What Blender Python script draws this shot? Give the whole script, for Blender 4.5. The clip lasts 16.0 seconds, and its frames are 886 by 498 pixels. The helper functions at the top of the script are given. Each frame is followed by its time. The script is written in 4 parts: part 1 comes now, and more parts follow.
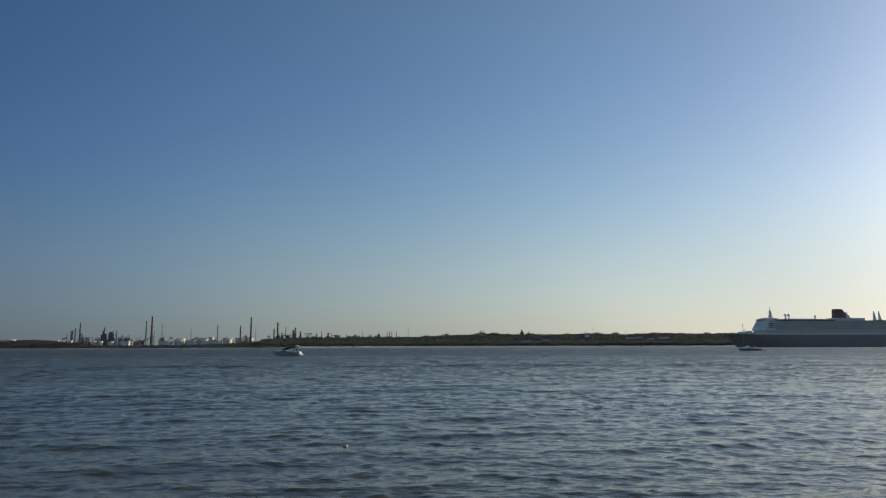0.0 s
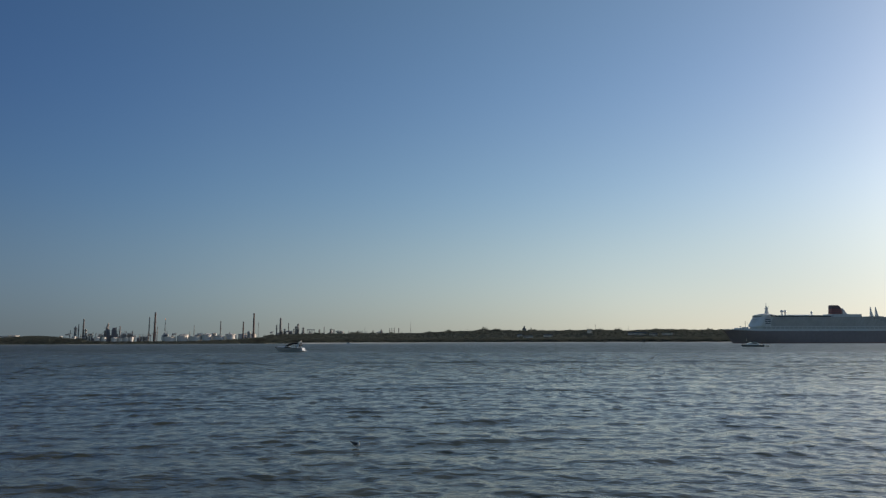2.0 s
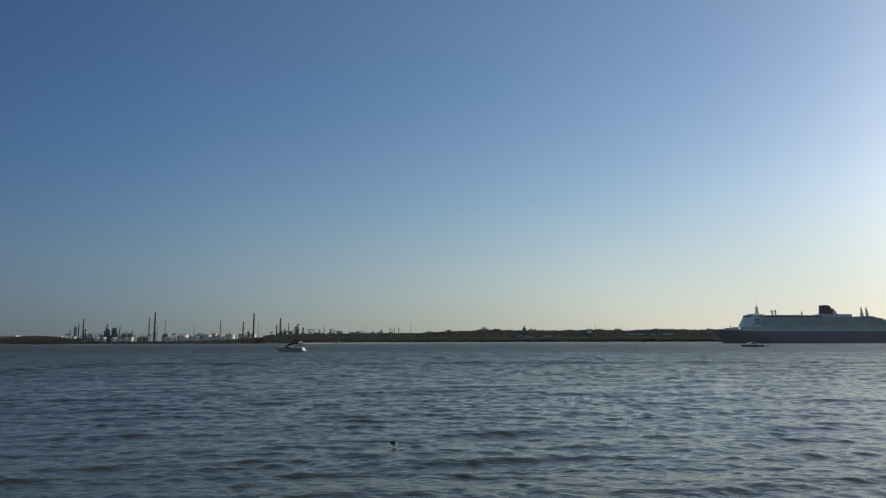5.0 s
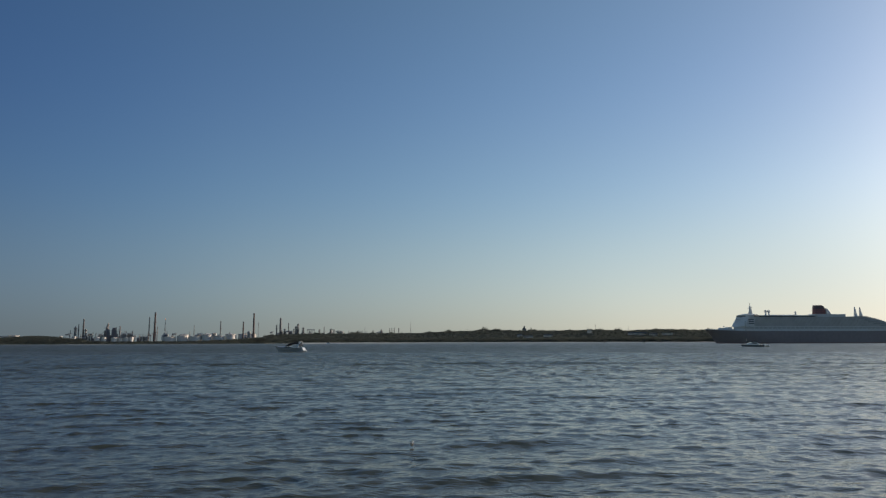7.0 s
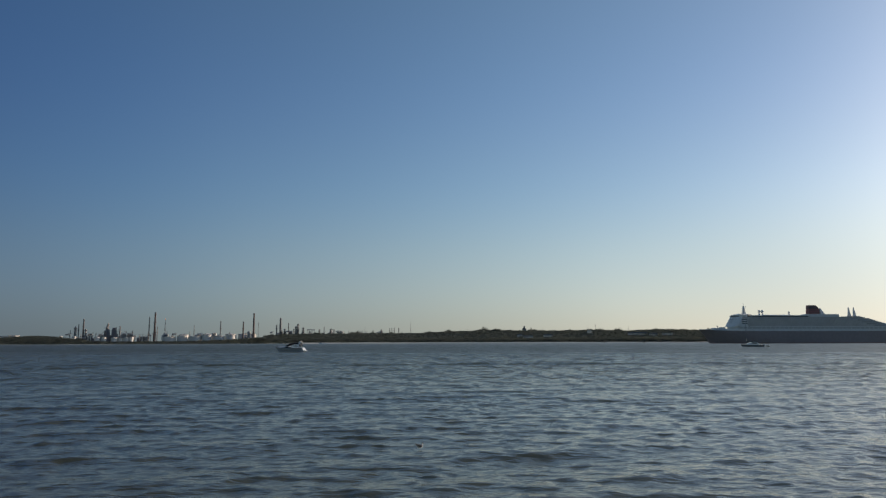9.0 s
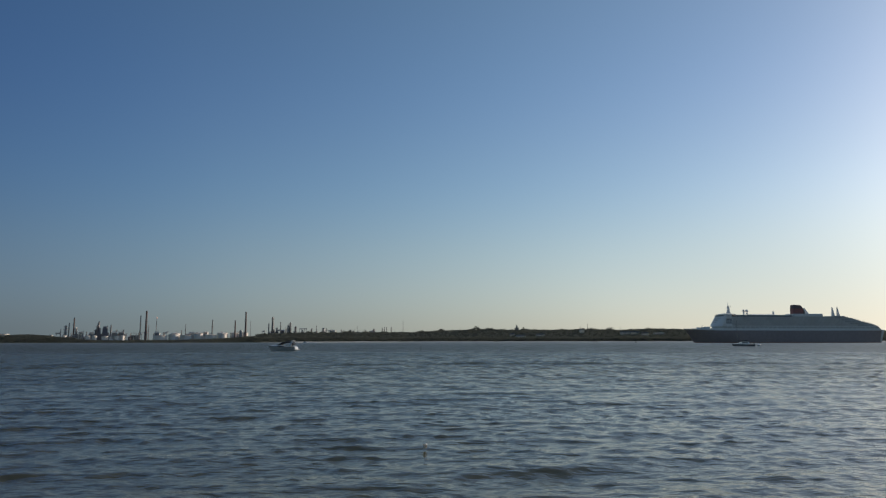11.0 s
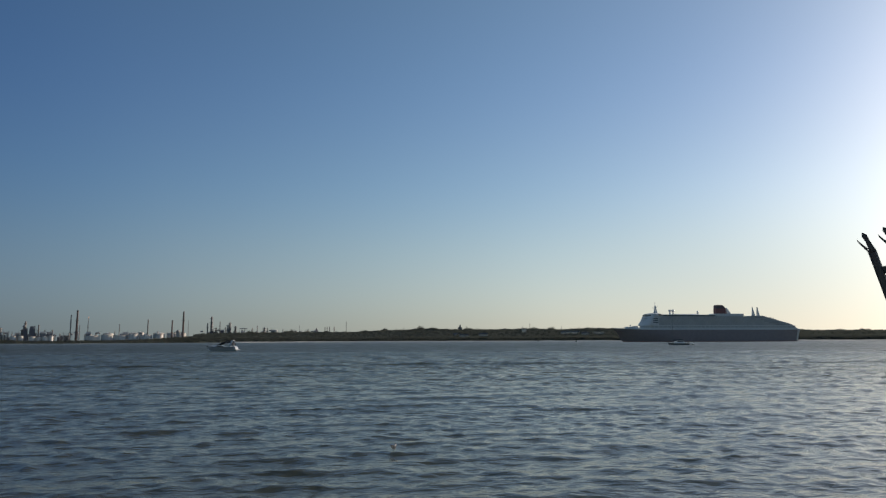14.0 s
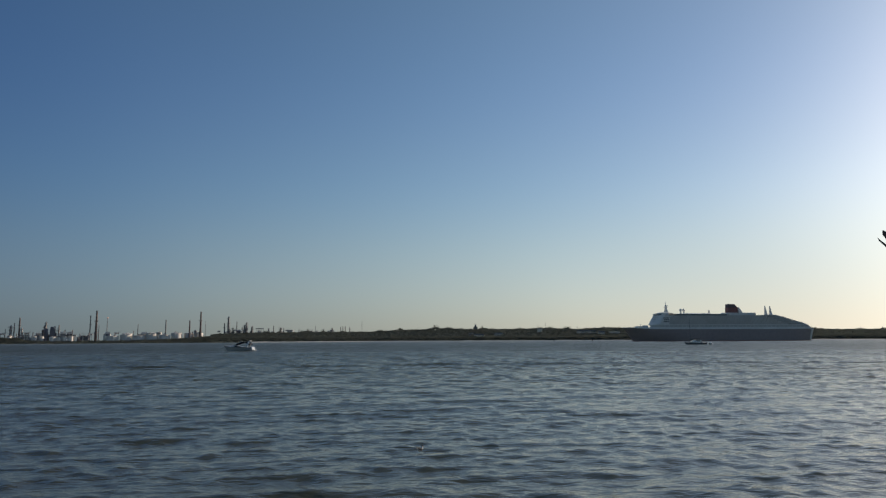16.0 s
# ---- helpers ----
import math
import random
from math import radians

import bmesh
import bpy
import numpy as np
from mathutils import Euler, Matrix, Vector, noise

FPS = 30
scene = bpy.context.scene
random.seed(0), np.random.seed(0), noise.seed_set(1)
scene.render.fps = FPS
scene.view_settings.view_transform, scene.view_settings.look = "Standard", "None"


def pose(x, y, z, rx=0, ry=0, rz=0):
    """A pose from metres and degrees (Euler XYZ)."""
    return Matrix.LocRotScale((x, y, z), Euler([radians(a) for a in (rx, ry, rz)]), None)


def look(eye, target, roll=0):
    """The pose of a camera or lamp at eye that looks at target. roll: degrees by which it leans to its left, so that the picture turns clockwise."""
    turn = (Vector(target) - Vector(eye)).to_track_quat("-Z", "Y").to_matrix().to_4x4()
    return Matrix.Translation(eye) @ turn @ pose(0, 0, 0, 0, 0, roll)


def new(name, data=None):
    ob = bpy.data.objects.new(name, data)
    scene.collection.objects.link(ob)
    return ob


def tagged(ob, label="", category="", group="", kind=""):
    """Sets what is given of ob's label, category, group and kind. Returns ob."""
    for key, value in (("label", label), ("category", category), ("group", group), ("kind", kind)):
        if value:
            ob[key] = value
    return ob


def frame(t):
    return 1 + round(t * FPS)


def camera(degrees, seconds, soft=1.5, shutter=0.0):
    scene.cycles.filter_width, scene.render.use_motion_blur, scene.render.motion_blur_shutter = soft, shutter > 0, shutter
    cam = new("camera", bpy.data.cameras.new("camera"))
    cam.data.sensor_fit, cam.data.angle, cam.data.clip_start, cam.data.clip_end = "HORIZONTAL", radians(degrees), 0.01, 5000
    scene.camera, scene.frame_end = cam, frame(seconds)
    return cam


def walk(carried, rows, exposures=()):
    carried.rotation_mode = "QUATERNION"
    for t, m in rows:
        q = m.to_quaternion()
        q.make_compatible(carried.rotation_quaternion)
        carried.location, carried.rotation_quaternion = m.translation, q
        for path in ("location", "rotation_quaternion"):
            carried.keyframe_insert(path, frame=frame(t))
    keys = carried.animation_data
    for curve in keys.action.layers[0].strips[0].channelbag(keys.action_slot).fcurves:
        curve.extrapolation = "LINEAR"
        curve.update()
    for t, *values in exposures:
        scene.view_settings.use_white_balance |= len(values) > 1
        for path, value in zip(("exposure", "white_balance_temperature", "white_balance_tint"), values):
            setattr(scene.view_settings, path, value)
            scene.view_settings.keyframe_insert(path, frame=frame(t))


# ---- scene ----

# ---------- camera ----------
cam = camera(65.67, 16.0, soft=1.3)


def aim(yaw, pitch, roll):
    """Hand-held camera 3 m above the water, turned right by yaw."""
    return pose(0, 0, 3.0, 0.040, -0.080, 0) @ pose(0, 0, 0, 90.035 + pitch, 0, -yaw) @ pose(0, 0, 0, 0, 0, roll + 0.09)


walk(cam, [
    (0.0, aim(0.205, 7.967, -0.32)), (0.2, aim(0.16, 7.80, -0.31)), (0.4, aim(0.02, 7.66, -0.305)), (0.6, aim(0.0, 7.648, -0.304)),
    (4.2, aim(0.0, 7.648, -0.304)), (6.3, aim(0.0, 7.648, -0.304)), (9.2, aim(0.0, 7.647, -0.304)),
    (11.3, aim(0.80, 7.55, -0.21)), (11.5, aim(0.95, 7.537, -0.196)), (12.0, aim(1.666, 7.526, -0.18)),
    (12.5, aim(2.631, 7.534, -0.198)), (13.0, aim(3.645, 7.512, -0.25)), (13.5, aim(4.621, 7.508, -0.29)),
    (14.0, aim(5.296, 7.527, -0.38)), (14.25, aim(5.42, 7.528, -0.43)), (14.5, aim(5.39, 7.527, -0.47)),
    (15.0, aim(5.044, 7.530, -0.50)), (15.5, aim(4.58, 7.527, -0.50)), (16.0, aim(4.034, 7.507, -0.45))],
     exposures=[(0.0, -0.02), (13.0, -0.02), (14.0, -0.02), (15.0, -0.11), (16.0, -0.09)])

# ---------- light ----------
SUN_BEARING, SUN_HEIGHT = 57.0, 18.0
world = bpy.data.worlds.new("evening_sky")
scene.world = world
world.use_nodes = True
wn = world.node_tree
sky = wn.nodes.new("ShaderNodeTexSky")
sky.sky_type = "NISHITA"
sky.sun_disc = False
sky.sun_elevation, sky.sun_rotation = radians(SUN_HEIGHT), radians(SUN_BEARING)
sky.altitude, sky.air_density, sky.dust_density, sky.ozone_density = 0, 1.08, 1.0, 5.5
wn.nodes["Background"].inputs["Strength"].default_value = 0.127
# the haze holds the sky's tone level close to the horizon
way = wn.nodes.new("ShaderNodeTexCoord")
apart, join = wn.nodes.new("ShaderNodeSeparateXYZ"), wn.nodes.new("ShaderNodeCombineXYZ")
wn.links.new(way.outputs["Generated"], apart.inputs[0])
square, root = wn.nodes.new("ShaderNodeMath"), wn.nodes.new("ShaderNodeMath")
square.operation, root.operation = "MULTIPLY_ADD", "SQRT"
square.inputs[2].default_value = 0.03 ** 2
wn.links.new(apart.outputs["Z"], square.inputs[0])
wn.links.new(apart.outputs["Z"], square.inputs[1])
wn.links.new(square.outputs[0], root.inputs[0])
wn.links.new(apart.outputs["X"], join.inputs["X"])
wn.links.new(apart.outputs["Y"], join.inputs["Y"])
wn.links.new(root.outputs[0], join.inputs["Z"])
wn.links.new(join.outputs[0], sky.inputs["Vector"])
tint = wn.nodes.new("ShaderNodeMix")
tint.data_type, tint.blend_type = "RGBA", "MULTIPLY"
tint.inputs["Factor"].default_value, tint.inputs["B"].default_value = 1.0, (1.06, 0.985, 0.93, 1.0)
wn.links.new(sky.outputs[0], tint.inputs["A"])
# haze greys the sky towards the horizon, all round
level, grey = wn.nodes.new("ShaderNodeMapRange"), wn.nodes.new("ShaderNodeRGBToBW")
level.interpolation_type = "SMOOTHSTEP"
level.inputs["From Min"].default_value, level.inputs["From Max"].default_value = 0.0, 0.24
level.inputs["To Min"].default_value, level.inputs["To Max"].default_value = 0.38, 0.0
wn.links.new(apart.outputs["Z"], level.inputs["Value"])
wn.links.new(tint.outputs["Result"], grey.inputs[0])
haze_tone, haze = wn.nodes.new("ShaderNodeMix"), wn.nodes.new("ShaderNodeMix")
for node in (haze_tone, haze):
    node.data_type = "RGBA"
haze_tone.blend_type = "MULTIPLY"
haze_tone.inputs["Factor"].default_value, haze_tone.inputs["B"].default_value = 1.0, (1.0, 1.0, 0.965, 1.0)
wn.links.new(grey.outputs[0], haze_tone.inputs["A"])
wn.links.new(level.outputs[0], haze.inputs["Factor"])
wn.links.new(tint.outputs["Result"], haze.inputs["A"])
wn.links.new(haze_tone.outputs["Result"], haze.inputs["B"])
sb, se = radians(SUN_BEARING), radians(SUN_HEIGHT)
SUN_WAY = (math.sin(sb) * math.cos(se), math.cos(sb) * math.cos(se), math.sin(se))


def sky_ramp(source, low, high, stops):
    """A soft tone over a range of directions; each stop: where, and red, green and blue."""
    span, ramp = wn.nodes.new("ShaderNodeMapRange"), wn.nodes.new("ShaderNodeValToRGB")
    span.inputs["From Min"].default_value, span.inputs["From Max"].default_value = low, high
    wn.links.new(source, span.inputs["Value"])
    wn.links.new(span.outputs[0], ramp.inputs[0])
    ramp.color_ramp.interpolation = "B_SPLINE"
    while len(ramp.color_ramp.elements) < len(stops):
        ramp.color_ramp.elements.new(0.5)
    for e, (at, r, g, b) in zip(ramp.color_ramp.elements, stops):
        e.position, e.color = (at - low) / (high - low), (r / 1.2, g / 1.2, b / 1.2, 1)
    return ramp.outputs[0]


# clear air is darkest and bluest square to the sun, and pales towards it
facing = wn.nodes.new("ShaderNodeVectorMath")
facing.operation, facing.inputs[1].default_value = "DOT_PRODUCT", SUN_WAY
wn.links.new(way.outputs["Generated"], facing.inputs[0])
by_sun = sky_ramp(facing.outputs["Value"], -1.0, 1.0, [(-0.95, 1.45, 1.18, 0.95), (-0.72, 1.25, 1.08, 0.90), (-0.42, 0.44, 0.49, 0.58), (-0.12, 0.47, 0.54, 0.67), (0.06, 0.65, 0.72, 0.84), (0.20, 0.80, 0.86, 0.93),
                                                      (0.32, 0.97, 0.97, 0.98), (0.50, 1.11, 1.07, 1.01), (0.68, 1.20, 1.13, 1.03), (0.82, 1.16, 1.11, 1.03), (0.93, 1.04, 1.03, 1.0), (0.985, 1.12, 1.08, 1.02)])
by_height = sky_ramp(apart.outputs["Z"], 0.0, 1.0, [(0.0, 0.90, 0.955, 1.03), (0.06, 0.925, 0.965, 1.03), (0.14, 1.06, 1.05, 1.0), (0.26, 1.0, 1.0, 0.99), (0.38, 0.90, 0.96, 1.02), (0.6, 0.97, 1.0, 0.90)])
# low haze under the sun takes the edge off its glare
near_sun, low_sky, thick = wn.nodes.new("ShaderNodeMapRange"), wn.nodes.new("ShaderNodeMapRange"), wn.nodes.new("ShaderNodeMath")
near_sun.interpolation_type = low_sky.interpolation_type = "SMOOTHSTEP"
for node, source, v in ((near_sun, facing.outputs["Value"], (0.70, 0.92, 0.0, 1.0)), (low_sky, apart.outputs["Z"], (0.0, 0.22, 0.30, 0.0))):
    for key, value in zip(("From Min", "From Max", "To Min", "To Max"), v):
        node.inputs[key].default_value = value
    wn.links.new(source, node.inputs["Value"])
thick.operation = "MULTIPLY"
wn.links.new(near_sun.outputs[0], thick.inputs[0])
wn.links.new(low_sky.outputs[0], thick.inputs[1])
clear = wn.nodes.new("ShaderNodeMath")
clear.operation, clear.inputs[0].default_value = "SUBTRACT", 1.2
wn.links.new(thick.outputs[0], clear.inputs[1])
tone = haze.outputs["Result"]
for source in (by_sun, by_height, clear.outputs[0]):
    times = wn.nodes.new("ShaderNodeMix")
    times.data_type, times.blend_type = "RGBA", "MULTIPLY"
    times.inputs["Factor"].default_value = 1.0
    wn.links.new(tone, times.inputs["A"])
    wn.links.new(source, times.inputs["B"])
    tone = times.outputs["Result"]
wn.links.new(tone, wn.nodes["Background"].inputs["Color"])
sun = new("sun", bpy.data.lights.new("sun", "SUN"))
sun.data.energy, sun.data.angle, sun.data.color = 3.6, radians(0.53), (1.0, 0.86, 0.70)
sun.matrix_world = look((0, 0, 0), [-q for q in SUN_WAY])

# ---------- materials ----------


def material(name, colour, rough=0.6, metal=0.0, scale=1.0, vary=0.18, bump=0.0, streaks=0.0, ior=1.5):
    """A paint, metal or mineral with grain at two scales and, where given, streaks that run downwards."""
    m = bpy.data.materials.new(name)
    m.use_nodes = True
    n, l = m.node_tree.nodes, m.node_tree.links
    b = n["Principled BSDF"]
    co = n.new("ShaderNodeTexCoord")
    mp = n.new("ShaderNodeMapping")
    l.new(co.outputs["Object"], mp.inputs["Vector"])
    big, fine = n.new("ShaderNodeTexNoise"), n.new("ShaderNodeTexNoise")
    big.inputs["Scale"].default_value, fine.inputs["Scale"].default_value = scale * 0.25, scale * 3.0
    big.inputs["Detail"].default_value, fine.inputs["Detail"].default_value = 4, 5
    l.new(co.outputs["Object"], fine.inputs["Vector"])
    if streaks:
        mp.inputs["Scale"].default_value = (1, 1, 0.12)
    l.new(mp.outputs[0], big.inputs["Vector"])
    add = n.new("ShaderNodeMath")
    add.operation = "ADD"
    l.new(big.outputs["Fac"], add.inputs[0])
    l.new(fine.outputs["Fac"], add.inputs[1])
    ramp = n.new("ShaderNodeMapRange")
    ramp.inputs["From Min"].default_value, ramp.inputs["From Max"].default_value = 0.6, 1.4
    ramp.inputs["To Min"].default_value, ramp.inputs["To Max"].default_value = 1 - vary - streaks, 1 + vary
    l.new(add.outputs[0], ramp.inputs["Value"])
    mix = n.new("ShaderNodeMix")
    mix.data_type, mix.blend_type = "RGBA", "MULTIPLY"
    mix.inputs["Factor"].default_value = 1.0
    mix.inputs["A"].default_value = (*colour, 1)
    l.new(ramp.outputs[0], mix.inputs["B"])
    l.new(mix.outputs["Result"], b.inputs["Base Color"])
    b.inputs["Roughness"].default_value, b.inputs["Metallic"].default_value, b.inputs["IOR"].default_value = rough, metal, ior
    if bump:
        bp = n.new("ShaderNodeBump")
        bp.inputs["Strength"].default_value, bp.inputs["Distance"].default_value = 0.6, bump
        l.new(add.outputs[0], bp.inputs["Height"])
        l.new(bp.outputs[0], b.inputs["Normal"])
    return m


def water_material():
    m = bpy.data.materials.new("estuary_water")
    m.use_nodes = True
    n, l = m.node_tree.nodes, m.node_tree.links
    b = n["Principled BSDF"]
    b.inputs["IOR"].default_value = 1.333
    co = n.new("ShaderNodeTexCoord")
    # silty grey-brown body colour, in slow patches
    patch = n.new("ShaderNodeTexNoise")
    patch.inputs["Scale"].default_value, patch.inputs["Detail"].default_value = 0.06, 3
    l.new(co.outputs["Object"], patch.inputs["Vector"])
    mix = n.new("ShaderNodeMix")
    mix.data_type = "RGBA"
    mix.inputs["A"].default_value, mix.inputs["B"].default_value = (0.058, 0.056, 0.031, 1), (0.070, 0.068, 0.038, 1)
    l.new(patch.outputs["Fac"], mix.inputs["Factor"])
    l.new(mix.outputs["Result"], b.inputs["Base Color"])
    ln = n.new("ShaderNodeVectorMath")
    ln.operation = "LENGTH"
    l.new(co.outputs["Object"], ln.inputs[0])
    # wind streaks, long in the way the wind blows
    lane = n.new("ShaderNodeMapping")
    lane.inputs["Scale"].default_value = (0.05, 0.022, 1.0)
    lane.inputs["Rotation"].default_value = (0, 0, radians(-6))
    l.new(co.outputs["Object"], lane.inputs["Vector"])
    gust = n.new("ShaderNodeTexNoise")
    gust.inputs["Scale"].default_value, gust.inputs["Detail"].default_value, gust.inputs["Roughness"].default_value = 1.0, 5, 0.6
    l.new(lane.outputs[0], gust.inputs["Vector"])

    def over(source, values, smooth=True):
        node = n.new("ShaderNodeMapRange")
        node.interpolation_type = "SMOOTHSTEP" if smooth else "LINEAR"
        for key, value in zip(("From Min", "From Max", "To Min", "To Max"), values):
            node.inputs[key].default_value = value
        l.new(source, node.inputs["Value"])
        return node.outputs[0]

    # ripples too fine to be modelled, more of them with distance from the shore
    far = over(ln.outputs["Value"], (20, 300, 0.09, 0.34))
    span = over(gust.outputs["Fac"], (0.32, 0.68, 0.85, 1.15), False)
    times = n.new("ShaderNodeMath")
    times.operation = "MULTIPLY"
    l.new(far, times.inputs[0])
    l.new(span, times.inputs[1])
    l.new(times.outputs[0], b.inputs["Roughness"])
    # low-sky reflection dimmed through the gloss far out, as hidden wave faces would
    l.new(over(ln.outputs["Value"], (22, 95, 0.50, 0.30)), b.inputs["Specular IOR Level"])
    # wavelets, calmer under the shore
    st = n.new("ShaderNodeMapping")
    st.inputs["Scale"].default_value = (0.5, 1.0, 1.0)
    l.new(co.outputs["Object"], st.inputs["Vector"])
    near = over(ln.outputs["Value"], (30, 110, 0.36, 1.3))
    last = None
    for size, height in ((0.4, 0.25), (1.3, 0.20), (3.6, 0.10), (9.0, 0.036), (20.0, 0.008)):
        tex, bp = n.new("ShaderNodeTexNoise"), n.new("ShaderNodeBump")
        tex.inputs["Scale"].default_value, tex.inputs["Detail"].default_value = size, 2
        bp.inputs["Distance"].default_value = height
        l.new(near, bp.inputs["Strength"])
        l.new(st.outputs[0], tex.inputs["Vector"])
        l.new(tex.outputs["Fac"], bp.inputs["Height"])
        if last:
            l.new(last.outputs[0], bp.inputs["Normal"])
        last = bp
    l.new(last.outputs[0], b.inputs["Normal"])
    return m


def flame_material():
    m = bpy.data.materials.new("gas_flame")
    m.use_nodes = True
    b = m.node_tree.nodes["Principled BSDF"]
    b.inputs["Base Color"].default_value = (0.9, 0.35, 0.12, 1)
    b.inputs["Emission Color"].default_value = (1.0, 0.46, 0.30, 1)
    b.inputs["Emission Strength"].default_value = 0.55
    return m


def leaf_material():
    """Foliage that passes on from below as much light as it sends back; its shading normals all point up, which evens
    out light and shade.
    """
    m = material("woodland_foliage", (0.128, 0.146, 0.132), 0.9, 0, 0.02, 0.22, ior=1.0)
    n, l = m.node_tree.nodes, m.node_tree.links
    through_leaf, both, up = n.new("ShaderNodeBsdfTranslucent"), n.new("ShaderNodeMixShader"), n.new("ShaderNodeCombineXYZ")
    up.inputs["Z"].default_value = 1.0
    through_leaf.inputs["Color"].default_value = (0.128, 0.146, 0.132, 1)
    both.inputs[0].default_value = 0.3
    b = n["Principled BSDF"]
    l.new(up.outputs[0], b.inputs["Normal"])
    l.new(b.outputs[0], both.inputs[1])
    l.new(through_leaf.outputs[0], both.inputs[2])
    l.new(both.outputs[0], n["Material Output"].inputs["Surface"])
    return m


def glass_material():
    m = material("tinted_glass", (0.02, 0.025, 0.03), 0.06, 0, 1, 0.05)
    return m


WATER = water_material()
FLAME = flame_material()
GLASS = glass_material()
# the hull's navy is lightened to brown-grey, with distance haze put into the paint
HULL_NAVY_HAZED = material("hull_navy_hazed", (0.35, 0.28, 0.27), 0.4, 0, 0.08, 0.10, 0, 0.10)
HULL_RED = material("boot_paint_red", (0.30, 0.12, 0.10), 0.5, 0, 0.1, 0.2, 0, 0.1)
SHIP_WHITE = material("ship_white_paint", (0.78, 0.76, 0.73), 0.45, 0, 0.1, 0.06, 0, 0.06)
SHIP_WALL = material("cabin_wall_paint", (0.42, 0.40, 0.38), 0.5, 0, 0.3, 0.15)
BALCONY = material("balcony_front_paint", (0.56, 0.54, 0.51), 0.35, 0, 0.3, 0.1)
# dark glass and painted fronts in one pale tone, lifted for haze
CABIN_HAZED = material("cabin_front_hazed", (0.62, 0.59, 0.56), 0.25, 0, 0.3, 0.2)
DECK_WOOD = material("weathered_deck_wood", (0.30, 0.22, 0.14), 0.7, 0, 2, 0.2)
FUNNEL_RED = material("funnel_red_paint", (0.26, 0.10, 0.09), 0.45, 0, 0.2, 0.12, 0, 0.08)
# the funnel's black is raised to dark brown, haze mixed into its colour
FUNNEL_BLACK_HAZED = material("funnel_black_hazed", (0.14, 0.095, 0.09), 0.5, 0, 0.2, 0.2)
GEL_WHITE = material("gelcoat_white", (0.54, 0.55, 0.57), 0.25, 0, 0.8, 0.05, 0, 0.05)
GEL_BRIGHT = material("bright_white_gelcoat", (0.88, 0.87, 0.85), 0.10, 0, 0.8, 0.05)
CANVAS_NAVY = material("navy_canvas", (0.012, 0.014, 0.022), 0.85, 0, 6, 0.2)
YACHT_NAVY = material("yacht_navy_gelcoat", (0.28, 0.28, 0.29), 0.25, 0, 0.8, 0.1)
ALLOY = material("alloy_spar", (0.22, 0.22, 0.22), 0.4, 0.3, 2, 0.1)
TANK_WHITE = material("tank_white_paint", (0.82, 0.74, 0.66), 0.55, 0, 0.15, 0.06, 0, 0.10)
TANK_GREY = material("tank_roof_grey", (0.42, 0.42, 0.40), 0.6, 0, 0.15, 0.15, 0, 0.1)
CONCRETE_STACK = material("chimney_concrete", (0.26, 0.25, 0.24), 0.85, 0, 0.15, 0.2, 0, 0.2)
BRICK_STACK = material("chimney_red_brown", (0.19, 0.135, 0.12), 0.85, 0, 0.15, 0.2, 0, 0.15)
STEEL_DARK = material("weathered_steel", (0.24, 0.21, 0.205), 0.65, 0.1, 0.4, 0.25, 0, 0.15)
STEEL_LIGHT = material("aluminium_lagging", (0.42, 0.38, 0.36), 0.6, 0.1, 0.4, 0.2, 0, 0.1)
STEEL_BLUE = material("blue_grey_cladding", (0.17, 0.165, 0.185), 0.6, 0, 0.3, 0.2)
GALV = material("galvanised_palisade_steel", (0.055, 0.052, 0.05), 0.6, 0.2, 12, 0.25, 0.0005)
FOLIAGE = leaf_material()
GRASS = material("rough_grass_bank", (0.062, 0.070, 0.062), 0.9, 0, 0.02, 0.25, ior=1.0)
SHORE_SHINE = material("shore_shine_pale", (0.44, 0.43, 0.40), 0.9, 0, 0.4, 0.2)
RENDER_PALE = material("pale_render_wall", (0.80, 0.68, 0.56), 0.8, 0, 0.2, 0.15)
ROOF_SLATE = material("slate_roof", (0.12, 0.11, 0.11), 0.7, 0, 0.5, 0.2)
BUOY_DARK = material("buoy_dark_paint", (0.03, 0.045, 0.035), 0.5, 0, 1, 0.2)
CONCRETE = material("quay_concrete", (0.34, 0.32, 0.29), 0.9, 0, 1.5, 0.2, 0.004)
FOAM = material("white_foam", (0.75, 0.76, 0.76), 0.9, 0, 2, 0.15)
FEATHER_WHITE = material("white_feather", (0.88, 0.87, 0.85), 0.85, 0, 30, 0.06)
FEATHER_GREY = material("grey_feather", (0.05, 0.052, 0.058), 0.85, 0, 30, 0.12)
FEATHER_BLACK = material("black_feather", (0.02, 0.02, 0.02), 0.8, 0, 30, 0.1)
HOOD = material("dark_brown_hood", (0.030, 0.022, 0.018), 0.8, 0, 30, 0.1)
BILL = material("dark_red_bill", (0.16, 0.03, 0.02), 0.5, 0, 30, 0.1)

# ---------- mesh helpers ----------


